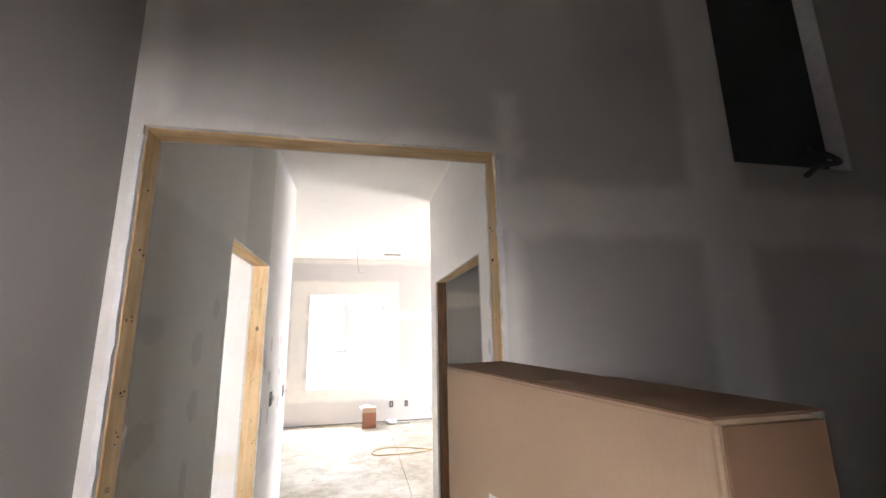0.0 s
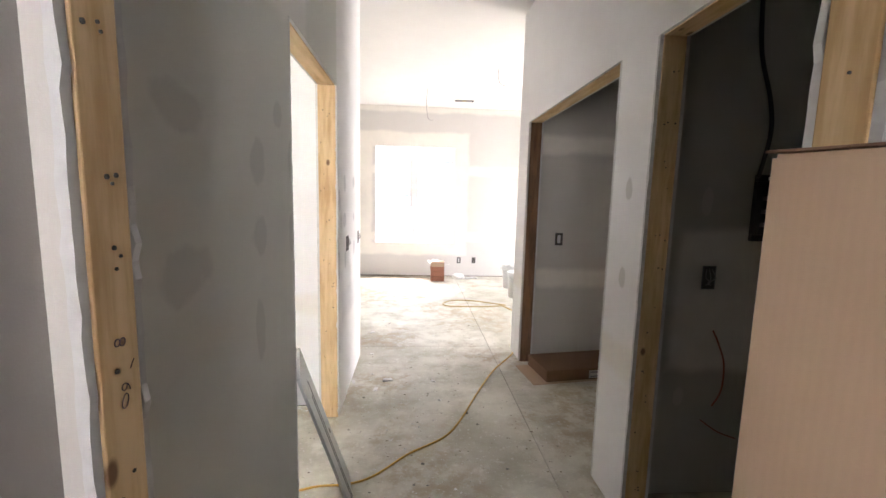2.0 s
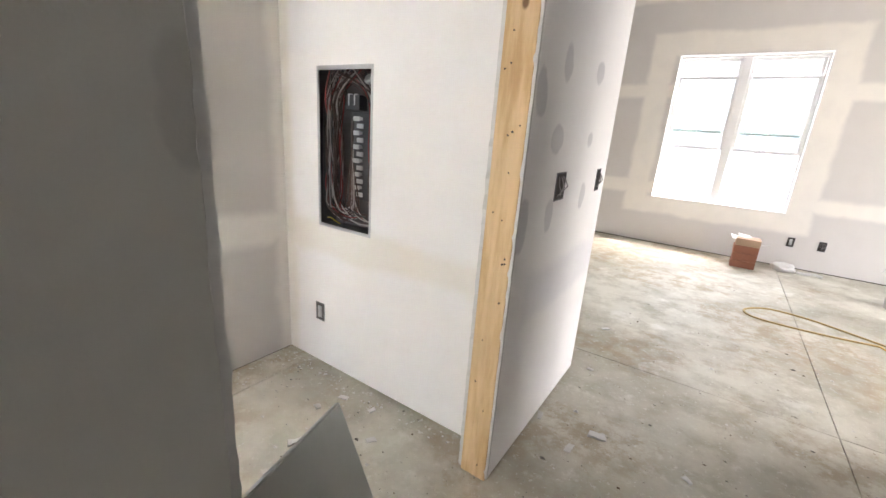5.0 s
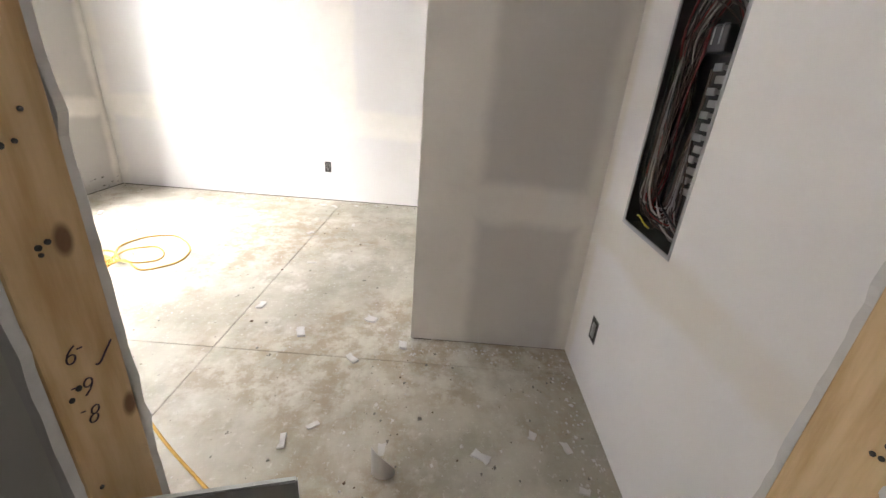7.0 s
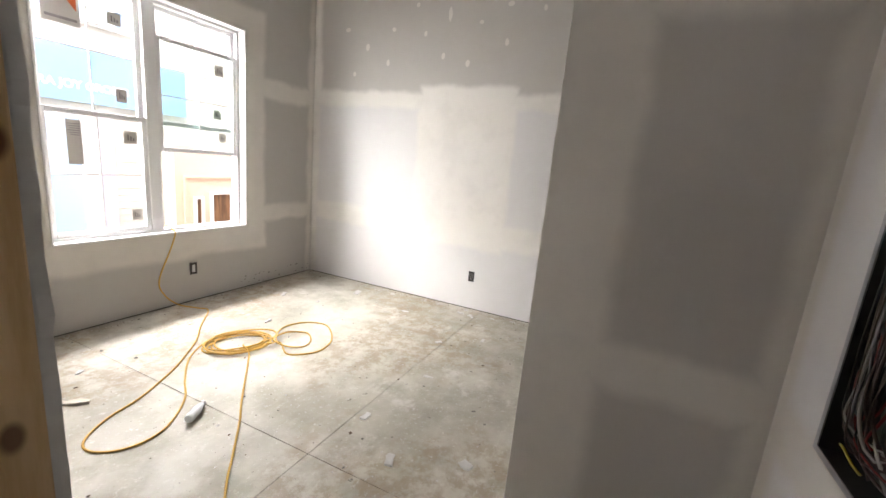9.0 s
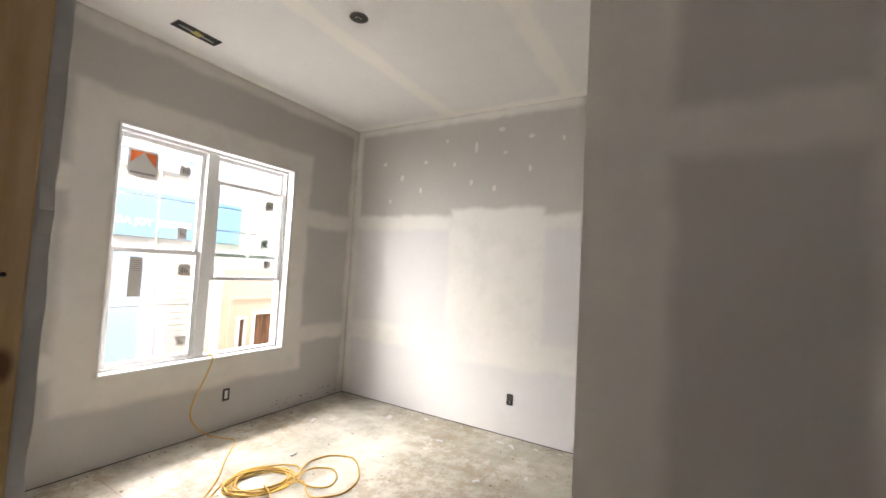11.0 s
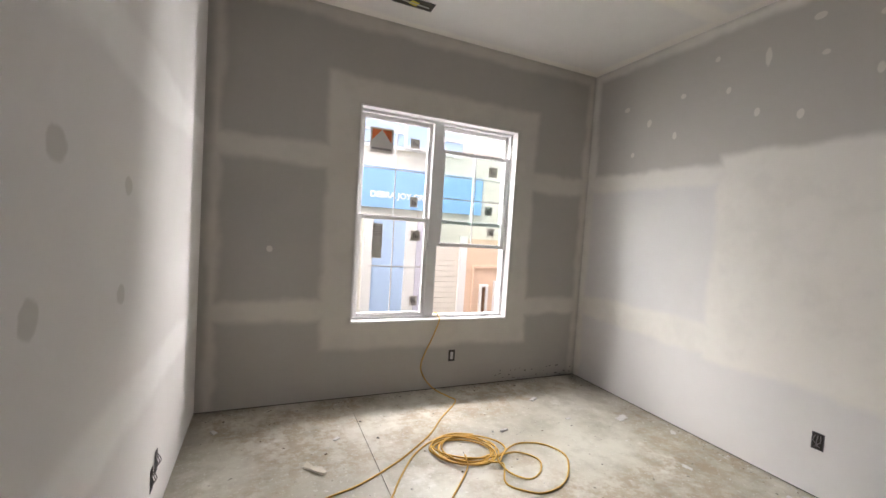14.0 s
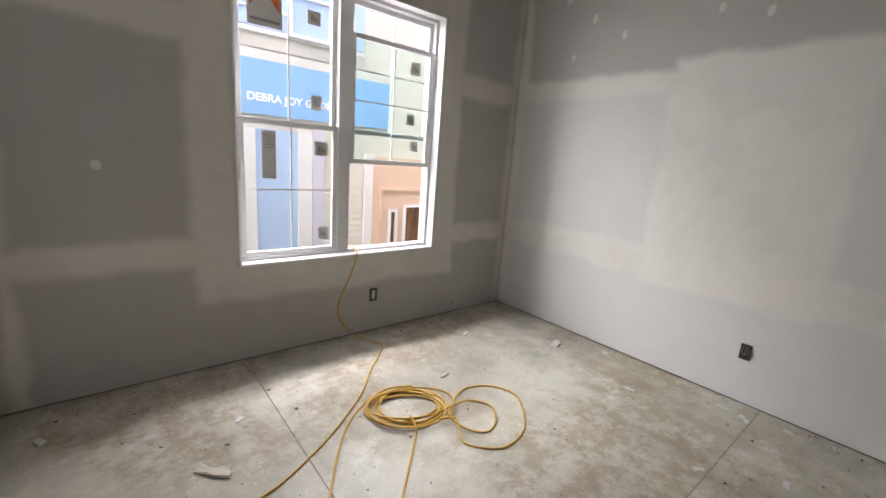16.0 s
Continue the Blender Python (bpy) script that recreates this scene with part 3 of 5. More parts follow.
def twin_window(name, label, x0, x1, z0, z1, yi, s, raised, mull):
    """A pair of hung sashes in one opening. yi: room-side wall face; s: +1 when the room lies towards +y."""
    win = thing(name, label, "window", kind="structure")
    back = yi - s * 0.165
    bm = bmesh.new()
    f = 0.032
    a, b = sorted((back, back + s * 0.085))
    m0, m1 = mull
    box(bm, x0, x1, a, b, z0, z0 + f, bevel=0.004)
    box(bm, x0, x1, a, b, z1 - f, z1, bevel=0.004)
    box(bm, x0, x0 + f, a, b, z0 + f, z1 - f, bevel=0.004)
    box(bm, x1 - f, x1, a, b, z0 + f, z1 - f, bevel=0.004)
    box(bm, m0, m1, a, b, z0 + f, z1 - f, bevel=0.004)
    part("window_frame", bm, M_VINYL, win)
    bm = bmesh.new()
    c, d = sorted((back + s * 0.085, yi + s * 0.004))
    box(bm, x0, x1, c, d, z0 - 0.002, z0 + 0.012, bevel=0.002)
    part("window_sill", bm, M_WHITEP, win, "white sill with a dusty edge")
    bm = bmesh.new()
    box(bm, x0 - 0.002, x0 + 0.01, c, d, z0 + 0.012, z1 + 0.002, bevel=0.001)
    box(bm, x1 - 0.01, x1 + 0.002, c, d, z0 + 0.012, z1 + 0.002, bevel=0.001)
    box(bm, x0 + 0.01, x1 - 0.01, c, d, z1 - 0.01, z1 + 0.002, bevel=0.001)
    part("window_return", bm, M_WHITEP, win, "white filled board lining the opening")
    mid = (z0 + z1) / 2
    for (xa, xb), up in zip(((x0 + f, m0), (m1, x1 - f)), raised):
        sash(win, xa, xb, mid - 0.02, z1 - f, back + s * 0.012, s)
        lo, hi = (z0 + f, mid + 0.015)
        sash(win, xa, xb, lo + (0.62 if up else 0), hi + (0.62 if up else 0), back + s * 0.047, s, glass=M_GLASST if up else None)
    return win


M_WHITEP = plain("white_filler", (0.76, 0.75, 0.74), 0.8, vary=0.1)
w1 = twin_window("window_1", "white twin vinyl window, one lower sash pushed up", -2.84, -1.37, 0.62, 2.37, 0.07, 1, (True, False), (-2.12, -2.03))
w2 = twin_window("window_2", "white twin vinyl window with both lower sashes pushed up", -0.430, 1.003, 0.616, 2.354, 8.70, -1, (True, True), (0.225, 0.315))


def label_on(win, x0, x1, z0, z1, y, kind):
    st = new("sticker")
    st.parent = win
    st["label"] = "orange and grey product label on the glass" if kind == 2 else "small grey label on the glass"
    bm = bmesh.new()
    box(bm, x0, x1, y, y + 0.001, z0, z1)
    part("paper", bm, M_STICK, st)
    bm = bmesh.new()
    w, h = x1 - x0, z1 - z0
    if kind == 1:
        for k in range(3):
            box(bm, x0 + w * (0.2 + 0.2 * k), x0 + w * (0.32 + 0.2 * k), y + 0.001, y + 0.0015, z0 + h * 0.25, z0 + h * (0.5 + 0.12 * k))
    elif kind == 2:
        box(bm, x0 + w * 0.08, x1 - w * 0.08, y + 0.001, y + 0.0015, z0 + h * 0.12, z0 + h * 0.2)
    else:
        for k in range(6):
            box(bm, x0 + w * 0.1, x1 - w * (0.1 + 0.08 * (k % 3)), y + 0.001, y + 0.0015, z1 - h * (0.08 + 0.05 * k) - h * 0.015, z1 - h * (0.08 + 0.05 * k))
    part("print", bm, M_GREYINK, st)
    if kind == 2:
        bm = bmesh.new()
        zt, zb = z1 - h * 0.08, z0 + h * 0.38
        for pts in (((x1 - w * 0.08, zt), (x0 + w * 0.5, zt), (x1 - w * 0.08, zb + h * 0.1)), ((x0 + w * 0.5, zt), (x0 + w * 0.08, zt), (x0 + w * 0.08, zb + h * 0.05))):
            vs = [bm.verts.new((px, y + 0.0022, pz)) for px, pz in pts]
            bm.faces.new(vs)
        part("orange_mark", bm, M_ORANGE, st)


for q in ((-1.68, -1.48, 2.03, 2.24, -0.06, 2), (-1.92, -1.835, 2.11, 2.19, -0.06, 1), (-1.62, -1.535, 1.15, 1.44, -0.022, 3), (-1.96, -1.87, 1.31, 1.40, -0.022, 1),
          (-1.965, -1.895, 0.74, 0.825, -0.022, 1), (-1.93, -1.86, 1.60, 1.69, -0.06, 1), (-2.69, -2.60, 1.94, 2.03, -0.022, 1), (-2.685, -2.61, 1.58, 1.66, -0.060, 1), (-2.70, -2.63, 1.385, 1.46, -0.022, 1)):
    label_on(w1, *q)


# ---- electrical boxes ----
M_BOXBLUE, M_METAL = plain("grey_plastic", (0.12, 0.12, 0.13), 0.5), plain("zinc_steel", (0.55, 0.56, 0.57), 0.35, 0.8)
M_COPPER, M_WIREW, M_WIREB = plain("copper", (0.6, 0.25, 0.1), 0.4, 0.9), plain("white_wire", (0.7, 0.7, 0.68), 0.5), plain("black_cable", (0.02, 0.02, 0.022), 0.45)


def electric_box(at, axis, out, w, h, device, label):
    """An open box set into a wall. at: centre on the wall's face."""
    ob = thing("electrical_box", label, "electrical box", at)
    fr = wall_frame(axis, 0, out)
    bm = bmesh.new()
    for q in ((-w / 2, w / 2, h / 2 - 0.004, h / 2), (-w / 2, w / 2, -h / 2, -h / 2 + 0.004), (-w / 2, -w / 2 + 0.004, -h / 2 + 0.004, h / 2 - 0.004), (w / 2 - 0.004, w / 2, -h / 2 + 0.004, h / 2 - 0.004)):
        box(bm, q[0], q[1], q[2], q[3], 0.0005, 0.003, m=fr)
    part("rim", bm, M_BOXBLUE, ob)
    # No recess is cut: a flat near-black plate paints the box's inner shade.
    bm = bmesh.new()
    box(bm, -w / 2 + 0.004, w / 2 - 0.004, -h / 2 + 0.004, h / 2 - 0.004, 0.0003, 0.0013, m=fr)
    part("back", bm, M_NEARBLACK, ob, "flat near-black plate painted for the shaded inside of the box")
    if device:
        bm = bmesh.new()
        box(bm, -w * 0.2, w * 0.2, -h * 0.32, h * 0.32, 0.0015, 0.006, bevel=0.001, m=fr)
        for sz in (-1, 1):
            box(bm, -w * 0.14, w * 0.14, sz * h * 0.18 - h * 0.1, sz * h * 0.18 + h * 0.1, 0.006, 0.009, bevel=0.001, m=fr)
        part("device", bm, M_METAL, ob)
    else:
        bm = bmesh.new()
        for k in range(3):
            a = (k - 1) * w * 0.2
            tube(bm, [fr @ Vector((a, h * 0.35, 0.002)), fr @ Vector((a * 1.6, 0.0, 0.012 + 0.004 * k)), fr @ Vector((-a * 0.5, -h * 0.2, 0.008)), fr @ Vector((a, -h * 0.32, 0.003))], 0.0022, 6)
        part("wires", bm, M_GREYINK, ob)
    return ob


for at, axis, out, w, h, dev, lab in (
        ((-3.713, 2.107, 0.333), "x", 1, 0.06, 0.10, False, "small open outlet box with wires, low in the bright board"),
        ((-2.297, 0.07, 0.298), "y", 1, 0.065, 0.105, True, "outlet box with bare receptacle under the window"),
        ((-0.305, 1.205, 0.30), "x", -1, 0.045, 0.10, False, "narrow open outlet box low in the east board"),
        ((-0.305, 1.28, 0.26), "x", -1, 0.045, 0.10, False, "lower open outlet box beside another one"),
        ((-1.292, 3.905, 0.31), "y", -1, 0.065, 0.10, True, "outlet box with bare receptacle below the breaker panel"),
        ((-0.180, 4.122, 1.106), "x", 1, 0.105, 0.105, False, "square open switch box beside the pine stud"),
        ((-0.180, 4.665, 1.10), "x", 1, 0.065, 0.105, False, "open switch box near the wall's end"),
        ((1.566, 4.721, 1.105), "y", -1, 0.07, 0.11, True, "outlet box with bare receptacle inside the closet"),
        ((1.662, 2.992, 1.10), "y", -1, 0.065, 0.11, False, "open outlet box in the dark utility room"),
        ((1.12, 8.70, 0.305), "y", -1, 0.07, 0.11, True, "outlet box with bare receptacle beside the living room window"),
        ((1.40, 8.70, 0.307), "y", -1, 0.07, 0.11, False, "open outlet box with wires in the living room")):
    electric_box(at, axis, out, w, h, dev, lab)


# ---- breaker panel ----
pan = thing("breaker_panel", "open breaker panel with loose wires and bus bars, no cover", "breaker panel", (0, 0, 0))
PX0, PX1, PZ0, PZ1 = -1.288, -0.940, 0.786, 1.516
bm = bmesh.new()
t = 0.006
box(bm, PX0, PX1, 4.005, 4.011, PZ0, PZ1)
M_STEELBOX = plain("dark_steel_box", (0.10, 0.10, 0.10), 0.5, 0.5)
part("enclosure_back", bm, M_STEELBOX, pan)
for q in ((PX0, PX0 + t, PZ0, PZ1), (PX1 - t, PX1, PZ0, PZ1), (PX0 + t, PX1 - t, PZ0, PZ0 + t), (PX0 + t, PX1 - t, PZ1 - t, PZ1)):
    bm = bmesh.new()
    box(bm, q[0], q[1], 3.905, 4.005, q[2], q[3])
    part("enclosure_side", bm, M_STEELBOX, pan)
bm = bmesh.new()
for q in ((PX0, PX1, PZ1 - 0.018, PZ1), (PX0, PX1, PZ0, PZ0 + 0.014), (PX0, PX0 + 0.016, PZ0 + 0.014, PZ1 - 0.018), (PX1 - 0.01, PX1, PZ0 + 0.014, PZ1 - 0.018)):
    box(bm, q[0], q[1], 3.902, 3.905, q[2], q[3])
part("flange", bm, M_METAL, pan, "zinc flange round the box")
bm = bmesh.new()
cx = -1.085
box(bm, cx - 0.055, cx + 0.055, 3.985, 3.995, 0.93, 1.33, bevel=0.003)
part("back_plate", bm, M_BOXGREY, pan)
for k in range(12):
    bm = bmesh.new()
    z = 0.95 + k * 0.031
    box(bm, cx + (-0.03 if k % 2 else -0.008), cx + (0.008 if k % 2 else 0.03), 3.962, 3.968, z, z + 0.02, bevel=0.001)
    box(bm, cx - 0.006, cx + 0.006, 3.968, 3.985, z + 0.004, z + 0.016)
    part("bus_stab", bm, M_METAL, pan)
bm = bmesh.new()
box(bm, cx - 0.045, cx + 0.035, 3.935, 3.985, 1.335, 1.40, bevel=0.004)
part("main_breaker", bm, M_BOXGREY, pan)
for k in range(2):
    bm = bmesh.new()
    lathe(bm, [(0.011, 0), (0.011, 0.045), (0.006, 0.05)], 10, Matrix.Translation((cx - 0.03 + 0.035 * k, 3.945, 1.355)))
    part("lug", bm, M_METAL, pan)
rw = random.Random(7)
M_WGREY = plain("grey_wire", (0.36, 0.34, 0.32), 0.5)
M_WRED, M_WYEL, M_WDK = plain("red_wire", (0.22, 0.02, 0.02), 0.5), plain("yellow_wire", (0.6, 0.5, 0.06), 0.5), plain("brown_black_wire", (0.05, 0.025, 0.02), 0.5)
for k in range(56):
    left = k < 42
    xb = rw.uniform(PX0 + 0.02, PX0 + 0.11) if left else rw.uniform(PX1 - 0.06, PX1 - 0.02)
    zs = rw.uniform(0.95, 1.3)
    pts = [(rw.uniform(PX0 + 0.03, PX1 - 0.05), 3.95 + rw.uniform(-0.01, 0.03), PZ1 - 0.01), (xb + rw.uniform(-0.02, 0.02), 3.95 + rw.uniform(-0.02, 0.02), 1.38),
           (xb, 3.94 + rw.uniform(-0.02, 0.03), 1.18), (xb + rw.uniform(-0.015, 0.015), 3.94 + rw.uniform(-0.02, 0.03), 0.98),
           (xb + rw.uniform(0, 0.05), 3.945 + rw.uniform(-0.02, 0.02), 0.86 + rw.uniform(-0.02, 0.03)), (cx - 0.06 + rw.uniform(-0.02, 0.08), 3.955, 0.85 + rw.uniform(-0.02, 0.05)),
           (cx - 0.05 + rw.uniform(0, 0.02), 3.965, min(zs, 1.0) if k % 3 else zs)]
    bm = bmesh.new()
    tube(bm, pts, rw.choice((0.0022, 0.0028, 0.0035)), 6)
    part("wire", bm, (M_WDK, M_WDK, M_WIREB, M_GREYINK, M_WDK, M_WRED, M_WDK, M_WGREY, M_WIREB, M_WDK, M_WGREY, M_WDK)[k % 12], pan)
bm = bmesh.new()
tube(bm, [(PX0 + 0.02, 3.94, 0.82), (PX0 + 0.05, 3.935, 0.825), (PX0 + 0.08, 3.94, 0.81), (PX0 + 0.1, 3.95, 0.80)], 0.003, 6)
part("wire", bm, M_WYEL, pan, "short yellow wire end")
bm = bmesh.new()
lathe(bm, [(0.022, 0), (0.024, 0.012), (0.015, 0.02)], 14, Matrix.Translation((PX1 - 0.06, 3.95, 1.46)) @ Euler((radians(60), 0, 0)).to_matrix().to_4x4())
part("conduit_bushing", bm, M_METAL, pan)

# ---- steel panel cover ----
cov = thing("panel_cover", "grey steel panel cover leaning on the stud at the opening", "panel cover", (0, 0, 0))
M_COVER = plain("grey_paint_steel", (0.46, 0.49, 0.49), 0.3, 0.5, vary=0.15)
A, B, C, D = Vector((-0.243, 3.088, 0.723)), Vector((-0.145, 2.73, 0.73)), Vector((-0.038, 3.203, 0.003)), Vector((0.06, 2.845, 0.010))
nrm = (B - A).cross(C - A).normalized()
nrm = nrm if nrm.x > 0 else -nrm
bm = bmesh.new()
lo = [bm.verts.new(p) for p in (A, B, D, C)]
hi = [bm.verts.new(p + nrm * 0.012) for p in (A, B, D, C)]
bm.faces.new(lo), bm.faces.new(hi[::-1])
for i in range(4):
    bm.faces.new((lo[i], hi[i], hi[(i + 1) % 4], lo[(i + 1) % 4]))
bmesh.ops.recalc_face_normals(bm, faces=bm.faces[:])
bmesh.ops.bevel(bm, geom=bm.edges[:], offset=0.002, segments=2, affect="EDGES")
part("plate", bm, M_COVER, cov)


def on_cover(u, v, d=0.013):
    return A.lerp(B, u).lerp(C.lerp(D, u), v) + nrm * d


# Grooves are not pressed in: flat dark strips paint their shade.
bm = bmesh.new()
for (a, b, c, d) in ((0.45, 0.12, 0.75, 0.16), (0.45, 0.14, 0.52, 0.98), (0.58, 0.2, 0.64, 0.98)):
    w = 0.02 if b < 0.13 else 0.0
    q = [on_cover(a, b), on_cover(a + 0.07, b), on_cover(c + 0.07 if w == 0 else c, d), on_cover(c, d)]
    bm.faces.new([bm.verts.new(p) for p in q])
part("crease", bm, M_BOXGREY, cov, "flat dark strips painted for the shade in the pressed grooves")
# Flat dark disc painted for the shade in a knockout hole.
bm = bmesh.new()
cc = on_cover(0.28, 0.55)
lathe(bm, [(0.012, -0.001), (0.012, 0.001)], 12, Matrix.Translation(cc) @ nrm.to_track_quat("Z", "Y").to_matrix().to_4x4())
part("knockout", bm, M_NEARBLACK, cov, "small dark knockout hole")

# ---- cardboard ----
def cardboard(name, c):
    m, nt, b = material(name, 0.85)
    p = place(nt)
    w = nt.nodes.new("ShaderNodeTexWave")
    w.inputs["Scale"].default_value, w.inputs["Distortion"].default_value = 32, 1.0
    w.bands_direction = "Y"
    nt.links.new(p, w.inputs["Vector"])
    col = mix(nt, calc(nt, "MULTIPLY", noise_tex(nt, 3, 4, p), 0.5), c, tuple(x * 0.6 for x in c))
    col = mix(nt, calc(nt, "MULTIPLY", w.outputs["Fac"], 0.10), col, tuple(x * 0.7 for x in c))
    nt.links.new(col, b.inputs["Base Color"])
    bump(nt, b, w.outputs["Fac"], 0.08, 0.001)
    return m


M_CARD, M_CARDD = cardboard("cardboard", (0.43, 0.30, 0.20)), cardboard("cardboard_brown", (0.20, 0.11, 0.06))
big = thing("cardboard_box", "tall flat cardboard carton with a torn edge standing beside the doorway", "cardboard box", (0, 0, 0))
bm = bmesh.new()
vs = {}
y0, y1, ht = 1.0, 1.66, 1.492
xs = {y0: (0.85, 1.0), y1: (0.695, 0.845)}
c8 = [bm.verts.new((xs[y][i], y, z)) for y in (y0, y1) for i in (0, 1) for z in (0.0, ht - (0.018 if y == y0 else 0.0))]
for q in ((0, 1, 3, 2), (4, 6, 7, 5), (0, 4, 5, 1), (2, 3, 7, 6), (0, 2, 6, 4), (1, 5, 7, 3)):
    bm.faces.new([c8[i] for i in q])
bmesh.ops.recalc_face_normals(bm, faces=bm.faces[:])
bmesh.ops.bevel(bm, geom=bm.edges[:], offset=0.005, segments=2, affect="EDGES")
part("carton", bm, M_CARD, big)
bm = bmesh.new()
for a, b in ((0.0, 0.46), (0.47, 1.0)):
    ya, yb = y0 + (y1 - y0) * a, y0 + (y1 - y0) * b
    xa, xb = 0.85 - 0.155 * a, 0.85 - 0.155 * b
    za, zb = ht - 0.018 * (1 - a), ht - 0.018 * (1 - b)
    q = [(xa - 0.004, ya, za + 0.001), (xb - 0.004, yb, zb + 0.001), (xb + 0.154, yb, zb + 0.005), (xa + 0.154, ya, za + 0.003)]
    lo = [bm.verts.new(p) for p in q]
    hi = [bm.verts.new((p[0], p[1], p[2] + 0.003)) for p in q]
    bm.faces.new(lo[::-1]), bm.faces.new(hi)
    for i in range(4):
        bm.faces.new((lo[i], lo[(i + 1) % 4], hi[(i + 1) % 4], hi[i]))
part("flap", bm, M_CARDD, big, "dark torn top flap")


def on_carton(y, z, d):
    return Vector((0.85 - 0.155 * (y - y0) / (y1 - y0) - d, y, z))


# Thin plate added over the near end; its dark brown paints that side's shade.
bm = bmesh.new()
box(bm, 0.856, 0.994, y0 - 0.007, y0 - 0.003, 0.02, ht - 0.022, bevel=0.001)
part("shaded_end", bm, M_CARDD, big, "near end of the carton, painted dark brown for its unlit side")
sheet = new("packing_label")
sheet.parent = big
sheet["label"] = "white sheet with grey line drawings"
M_PAPERW = plain("white_paper", (0.66, 0.65, 0.63), 0.7)
bm = bmesh.new()
q = [on_carton(1.467, 1.257, 0.003), on_carton(1.345, 1.26, 0.003), on_carton(1.335, 0.985, 0.003), on_carton(1.475, 0.98, 0.003)]
bm.faces.new([bm.verts.new(p) for p in q])
part("paper", bm, M_PAPERW, sheet)
bm = bmesh.new()
rl = random.Random(11)
for k in range(46):
    yy, zz = rl.uniform(1.36, 1.455), rl.uniform(1.01, 1.235)
    dy, dz = rl.uniform(0.005, 0.03), rl.uniform(0.002, 0.014)
    yb = max(1.350, yy - dy)
    bm.faces.new([bm.verts.new(on_carton(a, b, 0.0045)) for a, b in ((yy, zz), (yb, zz), (yb, zz + dz), (yy, zz + dz))])
pr = part("print", bm, M_GREYINK, sheet)
pr["kind"] = "stuff"

flat = thing("cardboard_box", "flat brown carton lying on the closet floor with a printed side", "cardboard box", (0, 0, 0))
bm = bmesh.new()
m = Matrix.Translation((1.353, 4.22, 0.012)) @ pose(0, 0, 0, 0, 0, 8)
box(bm, 0, 0.70, 0, 0.36, 0, 0.095, bevel=0.004, m=m)
part("carton", bm, M_CARDD, flat)
bm = bmesh.new()
box(bm, 0.37, 0.69, -0.002, 0.0, 0.012, 0.075, m=m)
part("print_panel", bm, M_STICK, flat, "pale printed strip")
for q in ((0.38, 0.68, 0.055, 0.066), (0.38, 0.50, 0.02, 0.03)):
    bm = bmesh.new()
    box(bm, q[0], q[1], -0.004, -0.002, q[2], q[3], m=m)
    part("print_bar", bm, M_GREYINK, flat)
sh = thing("cardboard_sheet", "thin cardboard sheet under the flat carton on the floor", "cardboard sheet", (0, 0, 0))
bm = bmesh.new()
box(bm, 0, 0.72, 0, 0.37, 0, 0.007, bevel=0.001, m=Matrix.Translation((1.245, 4.195, 0.001)) @ pose(0, 0, 0, 0, 0, 8))
part("sheet", bm, M_CARD, sh)

# ---- crumbs of filler along the walls ----
rc = random.Random(21)
bm = bmesh.new()
for k in range(260):
    side = k % 4
    off = abs(rc.gauss(0, 0.05)) + 0.012
    if side == 0:
        x, y = rc.uniform(-3.68, -0.4), 0.08 + off
    elif side == 1:
        x, y = -3.705 + off, rc.uniform(0.1, 3.0)
    elif side == 2:
        x, y = rc.uniform(-1.5, -0.4), 3.90 - off
    else:
        x, y = -1.54 + off, rc.uniform(3.14, 3.88)
    w, d, h = rc.uniform(0.003, 0.011), rc.uniform(0.003, 0.009), rc.uniform(0.002, 0.006)
    a = rc.uniform(0, 6.28)
    base = [bm.verts.new((x + math.cos(a + q) * w * rc.uniform(0.7, 1.2), y + math.sin(a + q) * d * rc.uniform(0.7, 1.2), 0.0005)) for q in (0, 1.4, 3.0, 4.5)]
    tip = bm.verts.new((x + rc.uniform(-0.3, 0.3) * w, y, h))
    bm.faces.new(base[::-1])
    for q in range(4):
        bm.faces.new((base[q], base[(q + 1) % 4], tip))
crumbs = link("filler_crumbs", bm, M_GYP, None, "small white crumbs of filler along the foot of the walls", "stuff")
# ---- scuffs low on the south board ----
rs = random.Random(5)
bm = bmesh.new()
for k in range(26):
    x, z = rs.uniform(-3.66, -2.75), rs.uniform(0.015, 0.12)
    w, h = rs.uniform(0.008, 0.035), rs.uniform(0.005, 0.012)
    bm.faces.new([bm.verts.new((a, 0.0725, b)) for a, b in ((x, z), (x - w, z + h * 0.3), (x - w * 0.8, z + h), (x - w * 0.1, z + h * 0.8))])
sc = link("scuff", bm, M_NEARBLACK, None, "", "structure")
# ---- cords ----
M_CORD, M_CORDB = plain("yellow_cord", (0.62, 0.36, 0.06), 0.5), plain("tan_cord", (0.45, 0.32, 0.13), 0.6)
M_PLUG = plain("orange_plug", (0.28, 0.07, 0.03), 0.5)
cord = thing("extension_cord", "yellow extension cord coiled on the slab, running out of the window", "extension cord", (0, 0, 0))
R = 0.0055
bm = bmesh.new()
